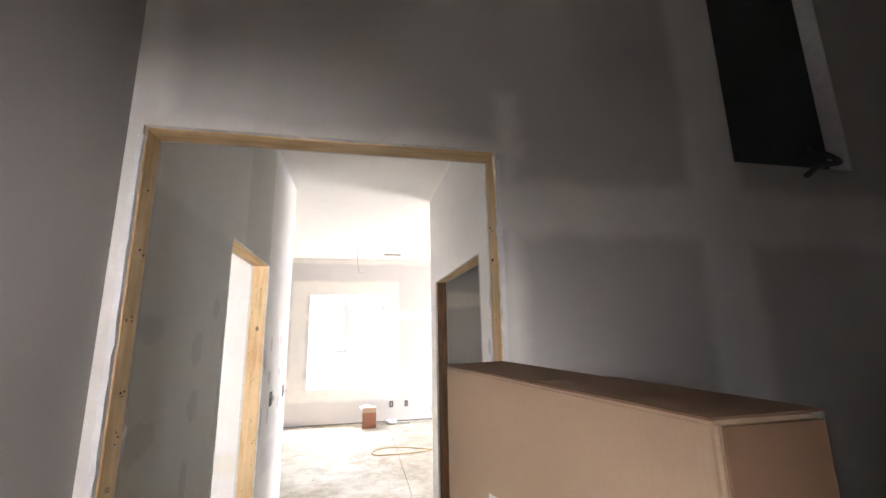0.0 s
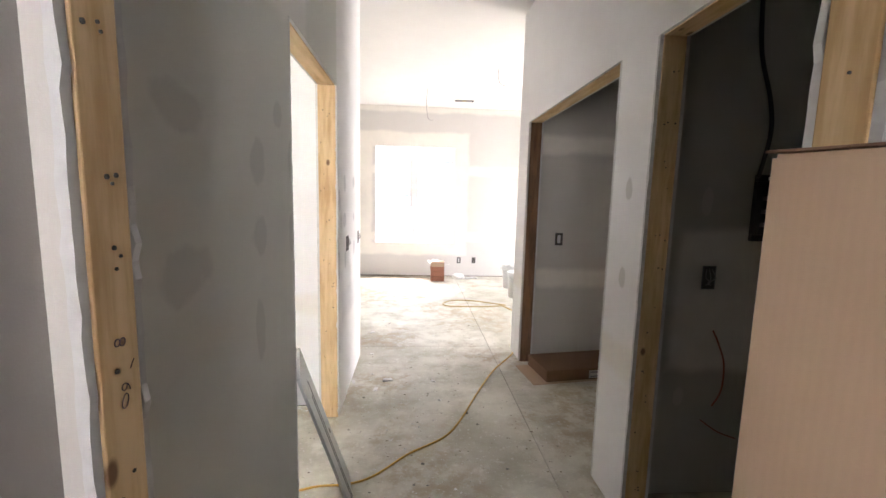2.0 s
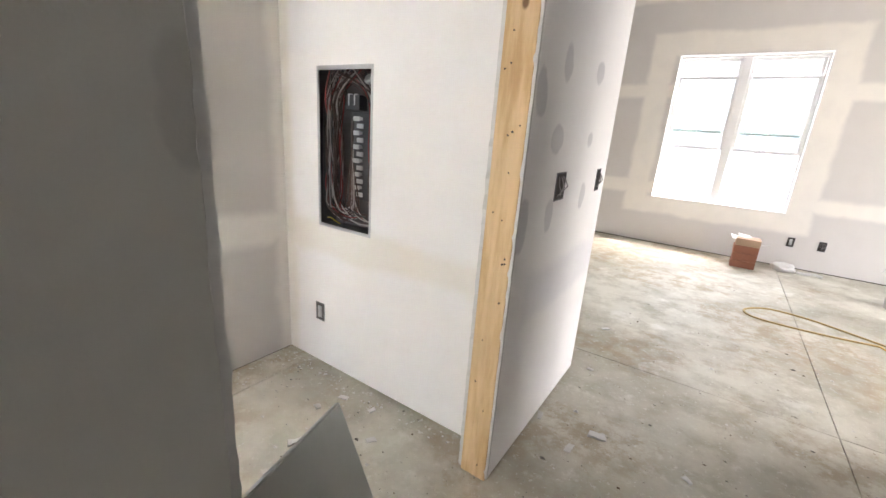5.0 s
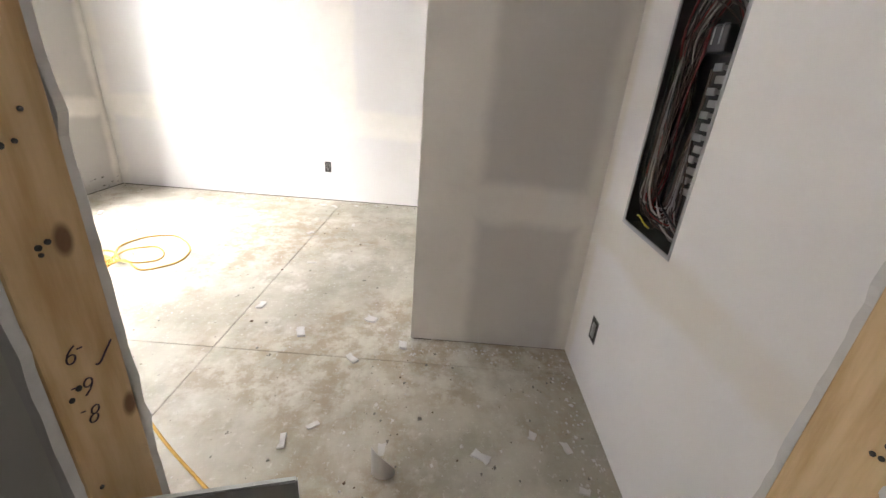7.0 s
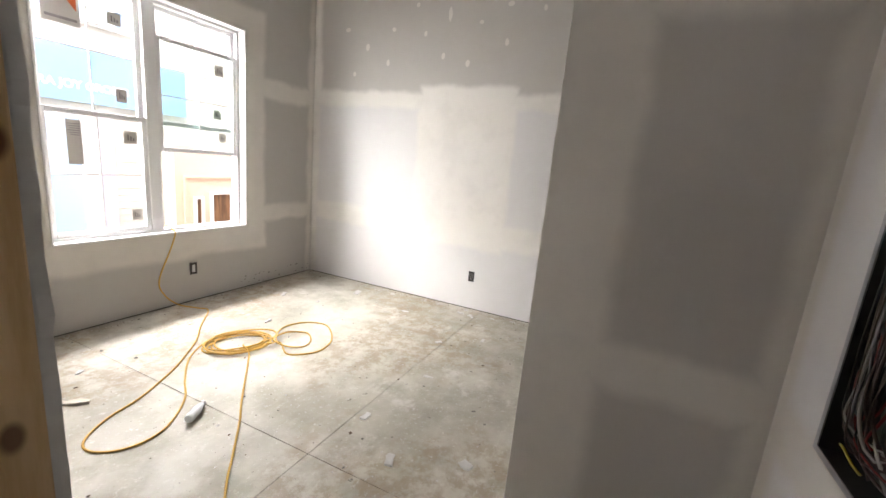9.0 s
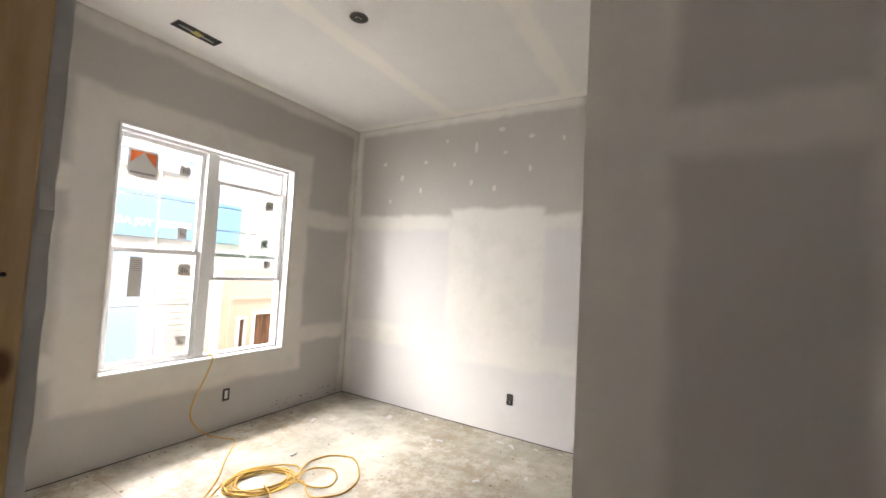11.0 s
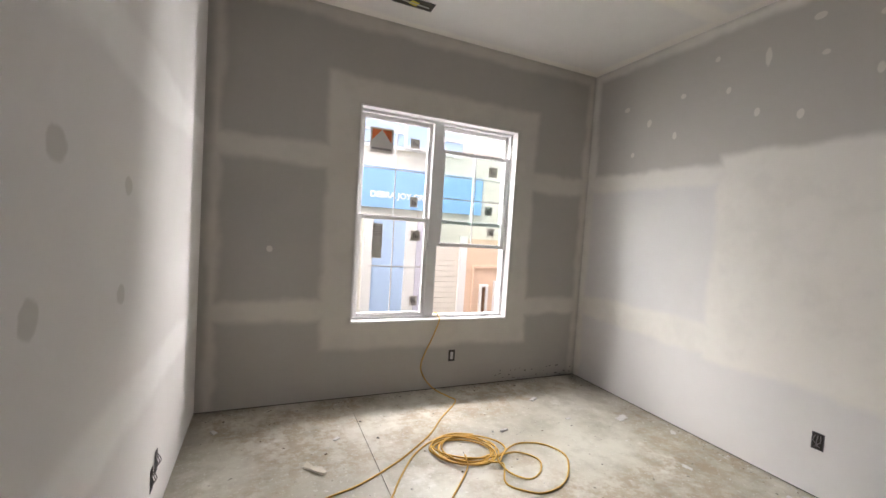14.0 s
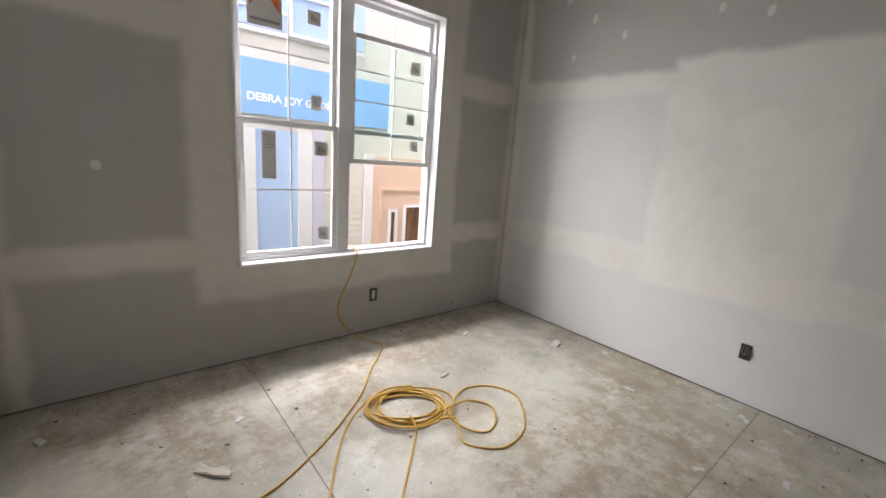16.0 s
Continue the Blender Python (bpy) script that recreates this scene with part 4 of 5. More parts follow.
tube(bm, [(-2.17, -0.20, 0.60), (-2.17, -0.06, 0.665), (-2.165, 0.02, 0.645), (-2.15, 0.082, 0.628), (-2.10, 0.092, 0.50), (-2.0, 0.092, 0.26), (-2.03, 0.10, 0.13), (-2.12, 0.13, 0.03), (-2.20, 0.25, R),
          (-2.22, 0.36, R), (-1.99, 0.60, R), (-1.82, 0.80, R), (-1.62, 0.97, R), (-1.474, 1.075, R), (-1.241, 1.205, R), (-1.053, 1.265, R), (-0.92, 1.355, R), (-0.895, 1.45, R), (-0.965, 1.545, R), (-1.08, 1.575, R),
          (-1.20, 1.53, R), (-1.351, 1.398, R), (-1.465, 1.223, R), (-1.62, 1.02, R), (-1.78, 0.90, R), (-1.95, 0.85, 2 * R), (-2.10, 0.90, 2 * R)], R)
part("cable", bm, M_CORD, cord)
rc = random.Random(3)
for k in range(7):
    bm = bmesh.new()
    cxk, cyk, a, b, th = -1.965 + rc.uniform(-0.035, 0.035), 1.06 + rc.uniform(-0.03, 0.03), 0.215 + rc.uniform(-0.05, 0.03), 0.16 + rc.uniform(-0.05, 0.02), radians(-28 + rc.uniform(-22, 22))
    pts = []
    for j in range(14):
        an = 6.2832 * j / 14
        u, v = a * math.cos(an), b * math.sin(an)
        pts.append((cxk + u * math.cos(th) - v * math.sin(th), cyk + u * math.sin(th) + v * math.cos(th), R * (1 + 1.1 * (k % 4)) + rc.uniform(0, 0.003)))
    tube(bm, pts, R, 8, True)
    part("coil_turn", bm, M_CORD, cord)
for nm, pts in (("loop", [(-2.02, 1.26, 0.03), (-2.10, 1.30, 0.025), (-2.03, 1.44, R), (-2.10, 1.54, R), (-2.20, 1.585, R), (-2.36, 1.545, R), (-2.50, 1.42, R), (-2.57, 1.29, R), (-2.51, 1.15, R), (-2.37, 1.09, R), (-2.24, 1.14, 0.02), (-2.14, 1.22, 0.03), (-2.08, 1.28, 0.03)]),
                ("loop", [(-2.12, 1.22, 0.03), (-2.25, 1.20, 0.02), (-2.34, 1.24, R), (-2.36, 1.32, R), (-2.28, 1.42, R), (-2.18, 1.45, R), (-2.10, 1.38, 0.015), (-2.08, 1.28, 0.03)])):
    bm = bmesh.new()
    tube(bm, pts, R, 8, True)
    part(nm, bm, M_CORD, cord)
bm = bmesh.new()
tube(bm, [(-1.90, 1.17, 0.045), (-1.88, 1.25, 0.02), (-1.80, 1.34, R), (-1.673, 1.473, R), (-1.48, 1.676, R), (-1.37, 1.80, R), (-1.20, 1.97, R), (-1.05, 2.12, R), (-0.86, 2.36, R), (-0.62, 2.72, R), (-0.42, 2.98, R), (-0.20, 3.10, R),
          (-0.02, 3.12, R), (0.11, 3.182, R), (0.28, 3.354, R), (0.493, 3.513, R), (0.618, 3.712, R), (0.762, 4.032, R), (0.976, 4.465, R), (1.213, 4.818, R), (1.30, 5.05, R), (1.5, 5.6, R), (1.6, 6.2, R), (1.50, 6.58, R)], R)
part("cable", bm, M_CORD, cord)
c2 = thing("extension_cord", "tan cord folded in a long loop on the living room slab", "extension cord", (0, 0, 0))
bm = bmesh.new()
tube(bm, [(1.56, 6.60, R), (1.3, 6.75, R), (1.108, 6.838, R), (0.88, 6.86, R), (0.726, 6.737, R), (0.70, 6.62, R), (0.80, 6.53, R), (1.13, 6.517, R), (1.50, 6.57, R)], 0.007)
part("cable", bm, M_CORDB, c2)

# ---- bottle, scraps ----
bot = thing("bottle", "crumpled clear plastic bottle lying on the slab beside the cord", "bottle", (-1.30, 1.57, 0.024))
mb = Euler((radians(90), 0, radians(-61))).to_matrix().to_4x4()
bm = bmesh.new()
lathe(bm, [(0.020, -0.075), (0.024, -0.065), (0.022, -0.03), (0.024, 0.0), (0.021, 0.025), (0.012, 0.05), (0.011, 0.062)], 16, mb)
for v in bm.verts:
    v.co += Vector((noise.noise(v.co * 60), noise.noise(v.co * 60 + Vector((5, 0, 0))), 0)) * 0.004
part("body", bm, plain("cloudy_plastic", (0.72, 0.73, 0.74), 0.25), bot)
bm = bmesh.new()
lathe(bm, [(0.0125, 0.062), (0.0125, 0.076), (0.010, 0.078)], 14, mb)
part("cap", bm, M_WIREW, bot, "white cap")
M_SCRAPW = plain("scrap_wood", (0.60, 0.55, 0.46), 0.8)


def scrap(name, label, at, lx, ly, lz, turn, mat, seed):
    ob = thing(name, label, "scrap", at)
    bm = bmesh.new()
    box(bm, -lx / 2, lx / 2, -ly / 2, ly / 2, 0, lz, m=pose(0, 0, 0, 0, 0, turn))
    bmesh.ops.subdivide_edges(bm, edges=bm.edges[:], cuts=2, use_grid_fill=True)
    for v in bm.verts:
        v.co += Vector((noise.noise(v.co * 25 + Vector((seed, 0, 0))), noise.noise(v.co * 25 + Vector((0, seed, 0))), 0)) * min(lx, ly) * 0.45
        if v.co.z > lz * 0.5:
            v.co.z = lz * (0.75 + 0.4 * noise.noise(v.co * 30))
    part("piece", bm, mat, ob)


scrap("wood_scrap", "short split wood offcut on the slab by the east wall", (-1.03, 0.99, 0.001), 0.15, 0.035, 0.02, 135, M_SCRAPW, 2)
for k, (x, y, a, b, t) in enumerate(((-1.54, 2.59, 0.07, 0.035, 20), (-1.70, 2.91, 0.06, 0.04, 60), (-1.50, 3.10, 0.05, 0.04, 10), (-1.37, 2.885, 0.07, 0.025, 40), (-3.4, 1.0, 0.10, 0.05, 15), (-3.55, 2.1, 0.07, 0.03, 80),
                                     (-2.9, 0.5, 0.08, 0.03, 30), (-0.9, 2.75, 0.06, 0.02, 10), (-0.9, 3.45, 0.06, 0.035, 50), (-0.55, 3.2, 0.05, 0.03, 90), (0.1, 4.3, 0.07, 0.03, 15), (-1.75, 2.3, 0.05, 0.03, 0), (-2.35, 0.9, 0.06, 0.02, 20))):
    scrap("gypsum_scrap", "small broken piece of white gypsum board on the slab", (x, y, 0.001), a, b, 0.012, t, M_GYP, k * 3.1)

for k, (x, y, a, b, t) in enumerate(((-2.96, 0.88, 0.035, 0.020, 0), (-3.60, 1.30, 0.047, 0.029, 53), (-3.25, 1.66, 0.059, 0.026, 106), (-3.66, 2.11, 0.041, 0.023, 159), (-3.52, 2.22, 0.053, 0.020, 32), (-3.60, 2.40, 0.035, 0.029, 85), (-2.84, 2.21, 0.047, 0.026, 138), (-3.08, 2.49, 0.059, 0.023, 11), (-3.25, 1.65, 0.041, 0.020, 64), (-0.46, 0.38, 0.053, 0.029, 117), (-3.55, 2.19, 0.035, 0.026, 170), (-1.20, 0.68, 0.047, 0.023, 43), (-2.32, 2.39, 0.059, 0.020, 96), (-1.01, 3.65, 0.041, 0.029, 149), (-0.97, 3.77, 0.053, 0.026, 22), (-0.80, 3.79, 0.035, 0.023, 75), (-0.98, 2.83, 0.047, 0.020, 128), (-0.90, 3.10, 0.059, 0.029, 1), (-0.67, 3.65, 0.041, 0.026, 54), (-0.16, 4.27, 0.053, 0.023, 107), (-0.08, 4.85, 0.035, 0.020, 160), (-0.14, 5.47, 0.047, 0.029, 33), (0.02, 4.15, 0.059, 0.026, 86), (0.46, 4.28, 0.041, 0.023, 139))):
    scrap("gypsum_flake", "thin flake of white gypsum and dried filler on the slab", (x, y, 0.001), a, b, 0.006, t, M_GYP, 50 + k * 2.3)

curl = thing("paper_curl", "curled strip of stiff white paper standing on the slab", "paper scrap", (-0.80, 3.12, 0.001))
bm = bmesh.new()
rows = []
for k in range(9):
    a = radians(-60 + 15 * k)
    x, y = 0.045 * math.cos(a) - 0.03, 0.045 * math.sin(a)
    rows.append([bm.verts.new((x * w, y * w, z)) for w, z in ((1.0, 0.0), (1.0, 0.12 - 0.003 * k * k * 0.5), (0.94, 0.12 - 0.003 * k * k * 0.5), (0.94, 0.0))])
for A_, B_ in zip(rows, rows[1:]):
    for i in range(4):
        bm.faces.new((A_[i], A_[(i + 1) % 4], B_[(i + 1) % 4], B_[i]))
bm.faces.new(rows[0][::-1]), bm.faces.new(rows[-1])
part("strip", bm, M_PAPERW, curl)

rd = random.Random(21)
M_CRUMB = [M_GYP, plain("brown_crumb", (0.12, 0.08, 0.05), 0.9), plain("grey_crumb", (0.2, 0.19, 0.17), 0.9)]
bm = bmesh.new()
me_pts = []
for k in range(1500):
    zone = rd.random()
    if zone < 0.5:
        x, y = rd.uniform(-3.68, -0.4), rd.uniform(0.1, 3.1)
        if rd.random() < 0.25:
            y = 0.09 + abs(rd.gauss(0, 0.08))
        elif rd.random() < 0.2:
            x = -3.70 + abs(rd.gauss(0, 0.07))
    elif zone < 0.68:
        x, y = rd.uniform(-1.5, -0.2), rd.uniform(2.9, 3.88)
    else:
        x, y = rd.uniform(-0.1, 1.2), rd.uniform(2.0, 6.0)
    s = min(0.016, 0.0022 + rd.expovariate(1 / 0.0026))
    n0 = len(bm.verts)
    a = rd.uniform(0, 6.28)
    ps = [(s * rd.uniform(0.6, 1.4) * math.cos(a + q), s * rd.uniform(0.5, 1.0) * math.sin(a + q)) for q in (0, 1.4, 3.0, 4.6)]
    base = [bm.verts.new((x + p[0], y + p[1], 0.0003)) for p in ps]
    top = bm.verts.new((x, y, s * rd.uniform(0.3, 0.8)))
    mi = rd.choice((0, 0, 1, 2, 2))
    for i in range(4):
        bm.faces.new((base[i], base[(i + 1) % 4], top)).material_index = mi
crumbs = link("debris", bm, M_CRUMB)
tagged(crumbs, "crumbs of gypsum, wood and dirt scattered over the slab", "debris", "", "stuff")

# ---- ceiling things ----
def ceiling_hole(name, label, x, y, lx, ly, turn=0):
    ob = thing(name, label, "air vent", (x, y, H))
    # Flat near-black plate under the ceiling, painting the shade inside the vent.
    bm = bmesh.new()
    box(bm, -lx / 2, lx / 2, -ly / 2, ly / 2, -0.004, -0.002)
    part("opening", bm, M_NEARBLACK, ob)
    bm = bmesh.new()
    for q in ((-lx / 2 - 0.006, lx / 2 + 0.006, -ly / 2 - 0.006, -ly / 2), (-lx / 2 - 0.006, lx / 2 + 0.006, ly / 2, ly / 2 + 0.006), (-lx / 2 - 0.006, -lx / 2, -ly / 2, ly / 2), (lx / 2, lx / 2 + 0.006, -ly / 2, ly / 2)):
        box(bm, *q, -0.006, -0.0005)
    part("rim", bm, M_BOXGREY, ob)
    bm = bmesh.new()
    box(bm, -lx * 0.42, lx * 0.42, -ly * 0.1, ly * 0.02, -0.007, -0.004, m=pose(0, 0, 0, 0, 0, 3))
    part("foil", bm, M_METAL, ob, "silver strip of torn duct foil")
    bm = bmesh.new()
    box(bm, -lx * 0.12, lx * 0.1, -ly * 0.3, ly * 0.25, -0.006, -0.004, m=pose(0, 0, 0, 0, 0, 15))
    part("tape", bm, M_WYEL, ob, "yellow-green scrap of tape")


ceiling_hole("air_vent", "rough-cut black vent hole without a grille, torn foil inside", -1.635, 0.425, 0.29, 0.095)
ceiling_hole("air_vent", "narrow dark vent slot in the living room ceiling", 1.08, 8.16, 0.30, 0.09)
can = thing("recessed_light_can", "round open light can in the ceiling without a lamp", "light fitting", (-2.0, 1.615, H))
bm = bmesh.new()
lathe(bm, [(0.058, -0.002), (0.060, -0.006), (0.052, -0.006), (0.052, -0.001)], 28, cap=False)
part("ring", bm, M_BOXBLUE, can)
# Near-black disc painted for the dark depth of the can.
bm = bmesh.new()
lathe(bm, [(0.052, -0.003), (0.052, -0.0015)], 28)
part("inside", bm, M_NEARBLACK, can)
bm = bmesh.new()
tube(bm, [(-0.02, 0.0, -0.003), (0.0, 0.015, -0.012), (0.02, 0.0, -0.01), (0.01, -0.02, -0.004)], 0.003, 6)
part("wire_end", bm, M_WIREW, can)
for x, y, z1, z2 in ((0.45, 7.5, 3.05, 2.62), (1.30, 6.4, 3.05, 2.86)):
    w = thing("hanging_wire", "thin grey wire hanging from the ceiling for a light", "wire", (x, y, 0))
    bm = bmesh.new()
    tube(bm, [(0, 0, z1 + 0.002), (-0.01, 0, (z1 + z2) / 2), (0.02, 0.0, z2), (0.09, 0.0, z2 - 0.02)], 0.004, 6)
    part("cable", bm, M_GREYINK, w)

# ---- utility room wiring ----
lv = thing("wiring_bracket", "black plastic low-voltage bracket hung by its cable in the utility room", "wiring bracket", (0, 0, 0))
bm = bmesh.new()
fitx = 1.83
for q in ((0, 0.20, 0, 0.03), (0, 0.20, 0.27, 0.30), (0, 0.03, 0.03, 0.27), (0.17, 0.20, 0.03, 0.27)):
    box(bm, fitx + q[0], fitx + q[1], 2.970, 2.990, 1.275 + q[2], 1.275 + q[3], bevel=0.003)
box(bm, fitx + 0.03, fitx + 0.17, 2.983, 2.990, 1.305, 1.545)
part("plate", bm, M_WIREB, lv)
for k in range(3):
    for s in (0.045, 0.135):
        boxes("clip", [(fitx + s, fitx + s + 0.022, 2.975, 2.983, 1.34 + 0.06 * k, 1.36 + 0.06 * k)], M_GREYINK, lv)
for a in (0.05, 0.11):
    boxes("clip", [(fitx + a, fitx + a + 0.035, 2.965, 2.970, 1.552, 1.565)], M_STICK, lv)
bm = bmesh.new()
tube(bm, [(1.76, 2.975, 2.35), (1.775, 2.965, 2.10), (1.84, 2.965, 1.90), (1.86, 2.965, 1.75), (1.83, 2.970, 1.56)], 0.009)
tube(bm, [(1.90, 2.975, 1.28), (1.94, 2.965, 1.15), (2.01, 2.955, 1.03)], 0.008)
part("cable", bm, M_WIREB, lv)
for lab, pts, r, mat in (("thick black cable bundle in the utility room", [(2.02, 2.955, 2.35), (2.10, 2.945, 1.9), (2.05, 2.945, 1.6), (2.02, 2.955, 1.42)], 0.022, M_WIREB),
                         ("loose white wire beside the black bundle", [(2.2, 2.93, 2.3), (2.12, 2.92, 1.85), (2.04, 2.91, 1.65), (2.1, 2.91, 1.5), (2.02, 2.945, 1.2)], 0.005, M_WIREW),
                         ("thin orange wire hanging over the board", [(1.70, 2.975, 0.85), (1.74, 2.98, 0.78), (1.78, 2.985, 0.68), (1.78, 2.985, 0.55), (1.74, 2.985, 0.47)], 0.004, M_PLUG),
                         ("short orange wire end low on the board", [(1.69, 2.985, 0.40), (1.78, 2.98, 0.34), (1.88, 2.985, 0.30)], 0.003, M_PLUG),
                         ("black capped cable end beside the bracket", [(2.10, 2.975, 1.34), (2.08, 2.965, 1.27), (2.06, 2.96, 1.22)], 0.022, M_WIREB)):
    w = thing("hanging_wire", lab, "wire", (0, 0, 0))
    bm = bmesh.new()
    tube(bm, pts, r)
    part("cable", bm, mat, w)
for k, (x, z, l) in enumerate(((1.94, 0.965, 0.32), (2.13, 0.995, 0.13))):
    w = thing("wood_cleat", "short brown wood cleat screwed to the utility room board", "cleat", (x, 2.995, z))
    bm = bmesh.new()
    box(bm, 0, l, -0.02, -0.001, -0.02, 0.02, bevel=0.003, m=pose(0, 0, 0, 0, 8, 0))
    part("board", bm, M_LVL, w)
dark = thing("hanging_wire", "black cable end hanging below the dark wall gap", "wire", (0, 0, 0))
bm = bmesh.new()
tube(bm, [(2.16, 1.74, 2.25), (2.17, 1.66, 2.16), (2.06, 1.65, 2.13), (1.99, 1.65, 2.09)], 0.010)
part("cable", bm, M_WIREB, dark)

# ---- living room things ----
st = thing("box_stack", "stack of four small brown boxes with open white packing", "box stack", (0.585, 8.22, 0))
for k in range(4):
    bm = bmesh.new()
    box(bm, 0.004 * (k % 2), 0.235, 0, 0.20, 0.085 * k, 0.085 * k + 0.08, bevel=0.003, m=pose(0, 0, 0, 0, 0, (k % 3) - 1))
    part("carton", bm, cardboard("red_brown_carton", (0.30, 0.12, 0.07)) if k < 3 else M_CARD, st)
for a, b, z, r in ((-0.05, 0.1, 0.345, 12), (0.22, 0.12, 0.262, -12), (0.02, 0.2, 0.35, 6)):
    bm = bmesh.new()
    box(bm, a, a + 0.12, b - 0.1, b + 0.03, z, z + 0.004, m=Matrix.Translation((a, b, z)) @ pose(0, 0, 0, r, r, r) @ Matrix.Translation((-a, -b, -z)))
    part("packing_paper", bm, M_PAPERW, st, "white torn packing paper")
bag = thing("plastic_bag", "small crumpled white plastic bag on the slab", "plastic bag", (1.1, 8.45, 0))
bm = bmesh.new()
bmesh.ops.create_icosphere(bm, subdivisions=3, radius=0.10)
for v in bm.verts:
    v.co = Vector((v.co.x * 1.2, v.co.y, max(0, v.co.z * 0.55 + 0.05))) * (1 + 0.25 * noise.noise(v.co * 14))
part("body", bm, M_PAPERW, bag)
strip = thing("plastic_strip", "long limp white plastic strip on the slab", "plastic strip", (0, 0, 0))
bm = bmesh.new()
tube(bm, [(1.22, 8.46, 0.02), (1.30, 8.44, 0.02), (1.38, 8.46, 0.025), (1.44, 8.44, 0.015)], 0.016)
part("body", bm, M_PAPERW, strip)


def bucket(x, y, label):
    ob = thing("bucket", label, "bucket", (x, y, 0), "buckets in the living room")
    bm = bmesh.new()
    lathe(bm, [(0.13, 0.0), (0.145, 0.30), (0.152, 0.305), (0.152, 0.36), (0.147, 0.37)], 28)
    part("body", bm, M_WHITEP, ob)
    bm = bmesh.new()
    lathe(bm, [(0.155, 0.362), (0.157, 0.378), (0.14, 0.384)], 28)
    part("lid", bm, M_VINYL, ob)
    bm = bmesh.new()
    tube(bm, [(0.152, 0, 0.33), (0.12, -0.12, 0.26), (0, -0.165, 0.22), (-0.12, -0.12, 0.26), (-0.152, 0, 0.33)], 0.003, 6)
    part("handle", bm, M_METAL, ob)


bucket(1.90, 7.75, "white joint compound bucket with a rag over its lid")
bucket(1.84, 7.12, "white joint compound bucket with wire handle on the slab")
rag = thing("rag", "crumpled pale rag draped on a bucket", "rag", (1.86, 7.74, 0.385))
bm = bmesh.new()
bmesh.ops.create_grid(bm, x_segments=12, y_segments=12, size=0.15)
for v in bm.verts:
    d = max(0.0, v.co.xy.length - 0.13)
    v.co.z = 0.012 + 0.03 * noise.noise(v.co * 16) - 1.2 * d
bmesh.ops.solidify(bm, geom=bm.faces[:], thickness=0.004)
part("cloth", bm, M_PAPERW, rag)

# ---- outside ----
M_GRND = plain("packed_earth", (0.30, 0.26, 0.21), 0.95, vary=0.4, scale=2.0)
ground = boxes("ground", [(-400, 400, -400, 400, -0.75, -0.70)], M_GRND, kind="structure")
# Door out of view, added so that light reaches the hall from the east.
w3 = thing("window_3", "unseen white framed glass door, added to light the living room from the east", "window", kind="structure")
for nm, sp3 in (("window_frame", [(4.62, 4.72, 5.8, 5.86, 0.0, 2.1), (4.62, 4.72, 7.94, 8.0, 0.0, 2.1), (4.62, 4.72, 5.86, 7.94, 2.04, 2.1), (4.62, 4.72, 6.86, 6.94, 0.06, 2.04), (4.62, 4.72, 5.86, 7.94, 0.0, 0.06)]),):
    boxes(nm, sp3, M_VINYL, w3)
for ya, yb in ((5.86, 6.86), (6.94, 7.94)):
    boxes("pane", [(4.665, 4.67, ya, yb, 0.06, 2.04)], M_GLASS, w3).visible_shadow = False
tagged(ground, "bare packed earth round the building site", "ground")
M_CREAM, M_PEACH, M_BLUEW, M_SKYBL, M_LAV = plain("cream_siding", (0.72, 0.69, 0.63), 0.8), plain("peach_wall", (0.70, 0.52, 0.40), 0.8), plain("blue_sheet", (0.26, 0.50, 0.84), 0.6), plain("pale_blue_wrap", (0.46, 0.62, 0.86), 0.7), plain("lavender_wrap", (0.64, 0.63, 0.74), 0.7)
M_LETTER = plain("white_letters", (0.85, 0.86, 0.88), 0.6)
house = thing("neighbour_building", "cream building behind the window with blue banner and peach bay", "building", (-0.2445, 2.0, 0.403))
house.scale = (0.7, 1, 0.7)
Y = -4.0
boxes("wall", [(-14, 4, Y - 0.3, Y, -1.58, 4.4)], M_CREAM, house)
bm = bmesh.new()
for k in range(26):
    z = -0.7 + k * 0.11
    box(bm, -4.36, -3.42, Y + 0.001, Y + 0.012 + 0.004 * (k % 2), z, z + 0.104)
part("siding", bm, M_CREAM, house, "cream lap siding")
boxes("house_wrap", [(-3.18, -2.54, Y + 0.001, Y + 0.02, -0.7, 1.60)], M_SKYBL, house, "pale blue sheathing wrap")
boxes("trim", [(-3.41, -3.18, Y + 0.001, Y + 0.04, -0.7, 1.60), (-2.54, -2.36, Y + 0.001, Y + 0.04, -0.7, 1.60), (-4.53, -4.37, Y + 0.013, Y + 0.06, -0.7, 1.35)], M_VINYL, house, "white corner boards")
boxes("wrap_strip", [(-3.62, -3.42, Y + 0.017, Y + 0.03, -0.7, 1.65)], M_LAV, house, "pale lavender wrap strip")
boxes("bay", [(-7.5, -4.54, Y + 0.001, Y + 0.05, -0.7, 1.30)], M_PEACH, house, "peach sheathed bay")
boxes("bay_trim", [(-7.4, -4.69, Y + 0.05, Y + 0.08, 0.70, 0.75), (-4.74, -4.69, Y + 0.05, Y + 0.08, -0.7, 0.70)], M_PEACH, house)
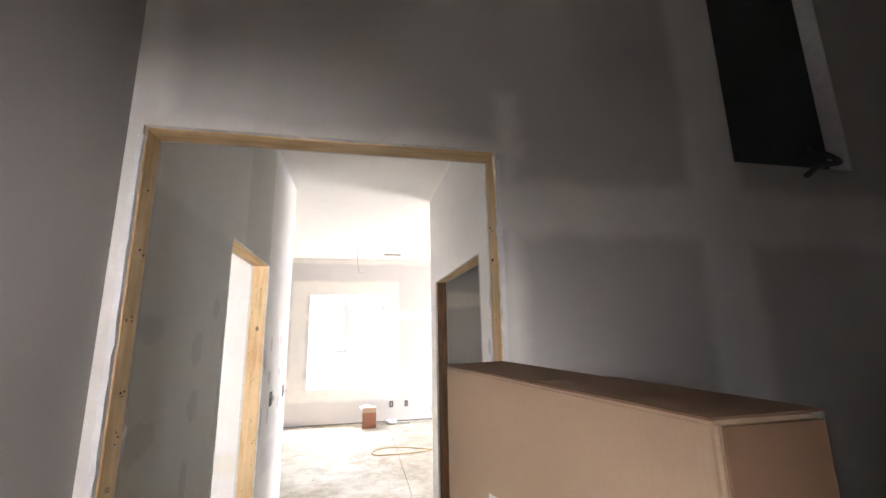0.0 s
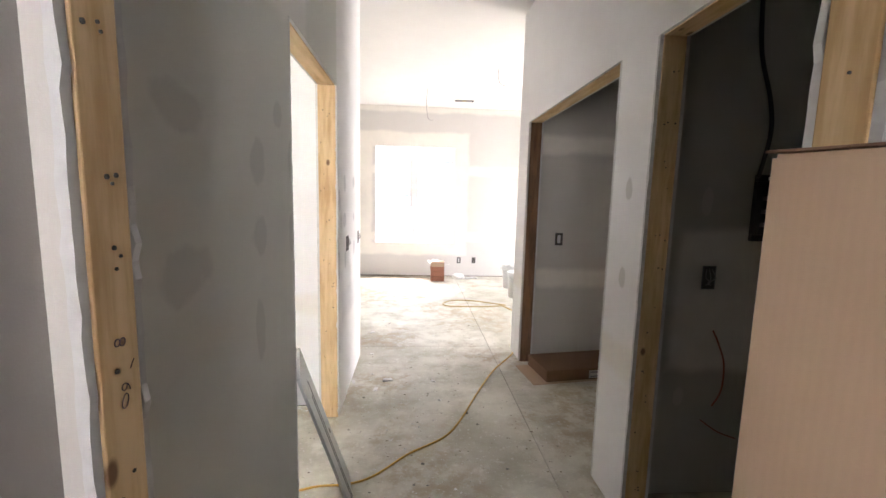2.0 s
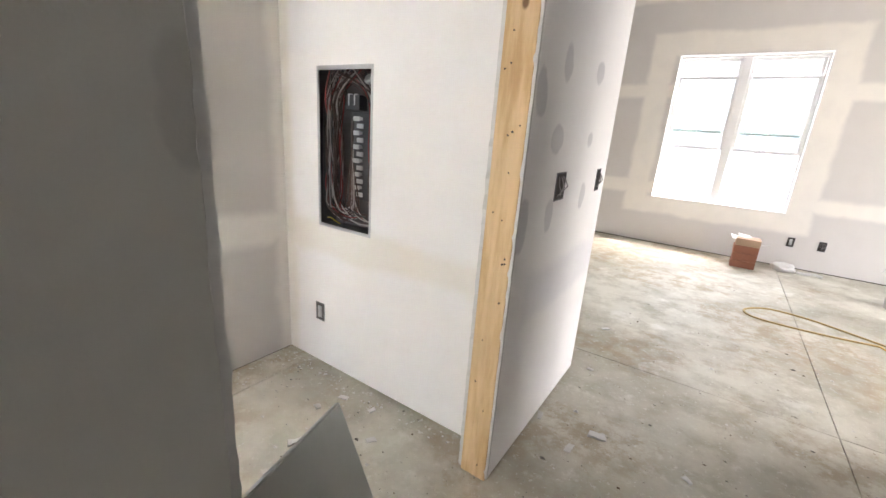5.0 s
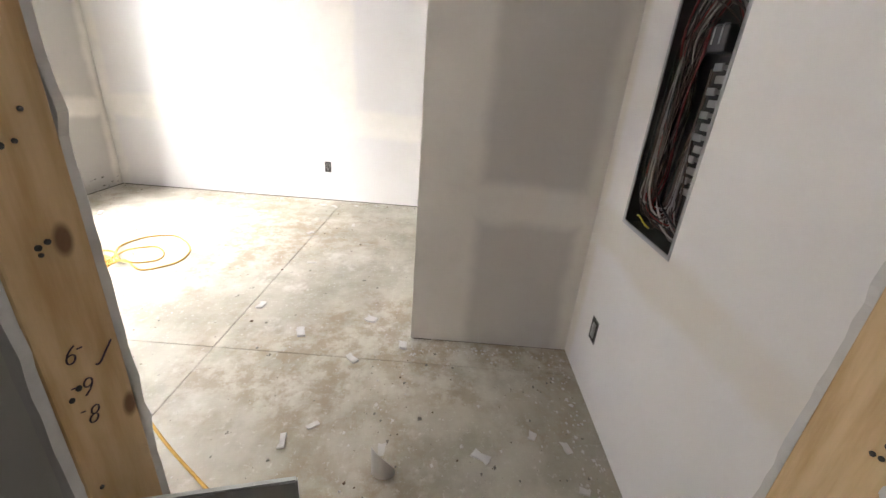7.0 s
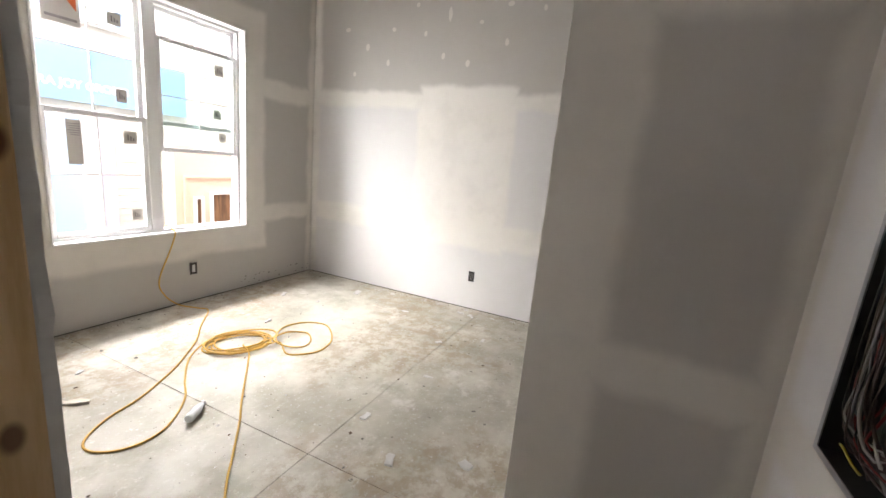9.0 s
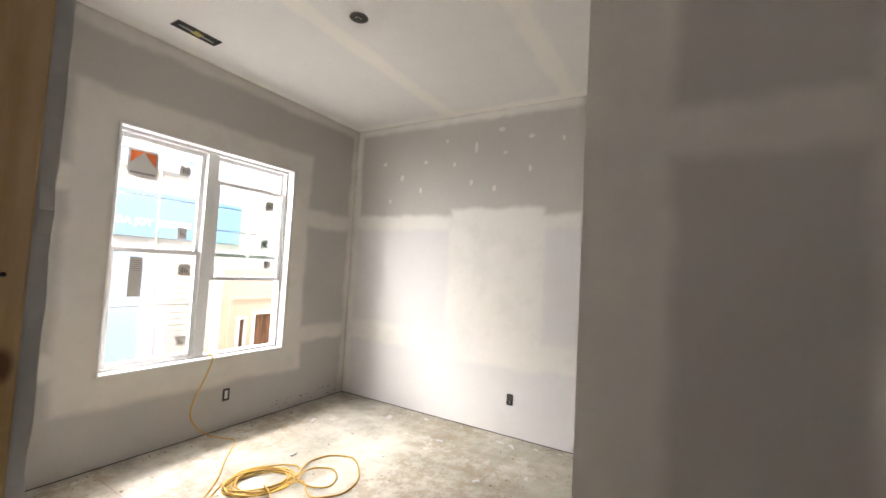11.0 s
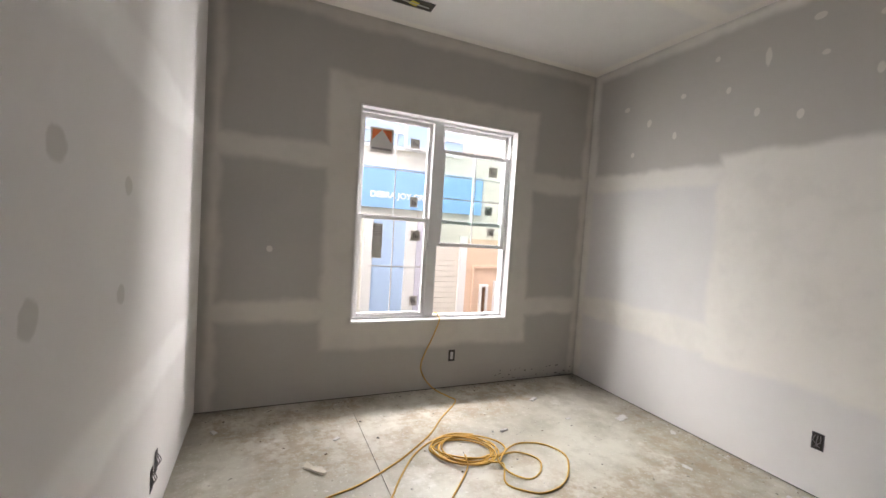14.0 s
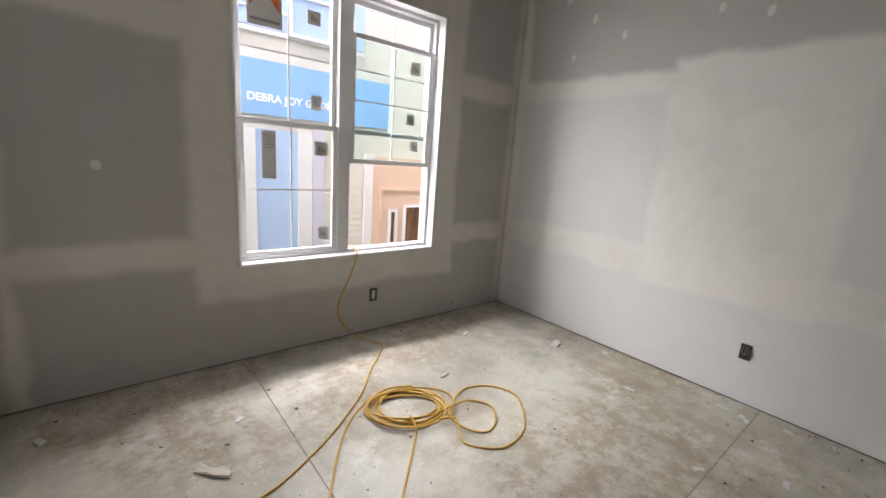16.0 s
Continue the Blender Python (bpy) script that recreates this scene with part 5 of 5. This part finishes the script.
for x0, x1, z0, z1 in ((-5.70, -5.21, -0.35, 0.43), (-5.07, -4.87, -0.35, 0.35), (-3.70, -3.03, 2.95, 3.55)):
    wn_ = new("window")
    wn_.parent = house
    boxes("window_frame", [(x0, x1, Y + 0.051, Y + 0.09, z0, z0 + 0.05), (x0, x1, Y + 0.051, Y + 0.09, z1 - 0.05, z1), (x0, x0 + 0.05, Y + 0.051, Y + 0.09, z0 + 0.05, z1 - 0.05), (x1 - 0.05, x1, Y + 0.051, Y + 0.09, z0 + 0.05, z1 - 0.05)], M_VINYL, wn_)
    boxes("pane", [(x0 + 0.05, x1 - 0.05, Y + 0.052, Y + 0.06, z0 + 0.05, z1 - 0.05)], M_SKYBL if z0 > 1 else M_LVL, wn_)
boxes("upper_wrap", [(-4.3, -2.2, Y + 0.001, Y + 0.02, 3.0, 4.2)], M_SKYBL, house, "pale blue wrap on the upper storey")
boxes("bands", [(-4.3, -2.2, Y + 0.021, Y + 0.04, 2.92, 2.98), (-4.3, -2.2, Y + 0.021, Y + 0.04, 3.22, 3.26)], M_VINYL, house, "white window bands")
ban = thing("banner", "blue banner with white capital letters on the neighbouring building", "banner", (-0.2445, 2.0, 0.403))
ban.scale = (0.7, 1, 0.7)
bm = bmesh.new()
box(bm, -4.80, -1.2, Y + 0.021, Y + 0.05, 1.80, 2.56)
part("sheet", bm, M_BLUEW, ban)
letters("lettering", "DEBRA JOY GROESS", 0.150, Matrix.Translation((-2.43, Y + 0.052, 1.96)) @ Euler((radians(90), 0, radians(180))).to_matrix().to_4x4() @ Matrix.Diagonal((1.07, 1.04, 1, 1)), M_LETTER, ban, "white block letters", 0.002, 0.005)

far = thing("townhouse", "pale unfinished townhouse across from the living room window", "building", (0, 0, 0))
M_PALE = plain("pale_sheathing", (0.74, 0.72, 0.69), 0.8)
M_FARG = plain("far_window_film", (0.60, 0.60, 0.64), 0.6)
boxes("wall", [(-12, 16, 19, 19.4, -0.7, 7.5)], M_PALE, far)
for k, (x, z) in enumerate(((-1.6, 3.6), (0.4, 3.6), (2.4, 3.6), (-1.6, 1.2), (0.4, 1.2), (2.6, 1.2), (-3.8, 1.2), (-3.8, 3.6))):
    wn_ = new("window")
    wn_.parent = far
    boxes("window_frame", [(x - 0.45, x + 0.45, 18.93, 19.0, z, z + 0.06), (x - 0.45, x + 0.45, 18.93, 19.0, z + 1.2, z + 1.26), (x - 0.45, x - 0.39, 18.93, 19.0, z + 0.06, z + 1.2), (x + 0.39, x + 0.45, 18.93, 19.0, z + 0.06, z + 1.2)], M_VINYL, wn_)
    boxes("pane", [(x - 0.39, x + 0.39, 18.97, 18.99, z + 0.06, z + 1.2)], M_FARG, wn_)
boxes("band", [(-12, 16, 18.95, 19.0, 3.0, 3.15), (-12, 16, 18.95, 19.0, 5.6, 5.75)], M_VINYL, far)
lift = thing("telescopic_lift", "blue site lift with a slanted boom outside the window", "site machine", (1.75, 13.0, -0.7))
M_TEAL = plain("blue_machine_paint", (0.05, 0.35, 0.60), 0.5)
for nm, spans, mat in (("chassis", [(-0.5, 0.7, -0.4, 0.4, 0.3, 0.75)], M_TEAL), ("cab", [(-0.1, 0.35, -0.35, 0.35, 0.75, 1.75)], M_TEAL), ("counterweight", [(0.35, 0.65, -0.35, 0.35, 0.75, 1.2)], M_BOXGREY)):
    boxes(nm, spans, mat, lift, bevel=0.04)
for x in (-0.3, 0.5):
    for y in (-0.42, 0.42):
        bm = bmesh.new()
        lathe(bm, [(0.12, -0.09), (0.27, -0.09), (0.30, -0.05), (0.30, 0.05), (0.27, 0.09), (0.12, 0.09)], 20, Matrix.Translation((x, y, 0.3)) @ pose(0, 0, 0, 90, 0, 0))
        part("wheel", bm, M_WIREB, lift)
bm = bmesh.new()
tube(bm, [(-0.1, 0, 0.9), (-0.9, 0, 1.9), (-1.6, 0, 2.9)], 0.06)
part("boom", bm, M_METAL, lift)
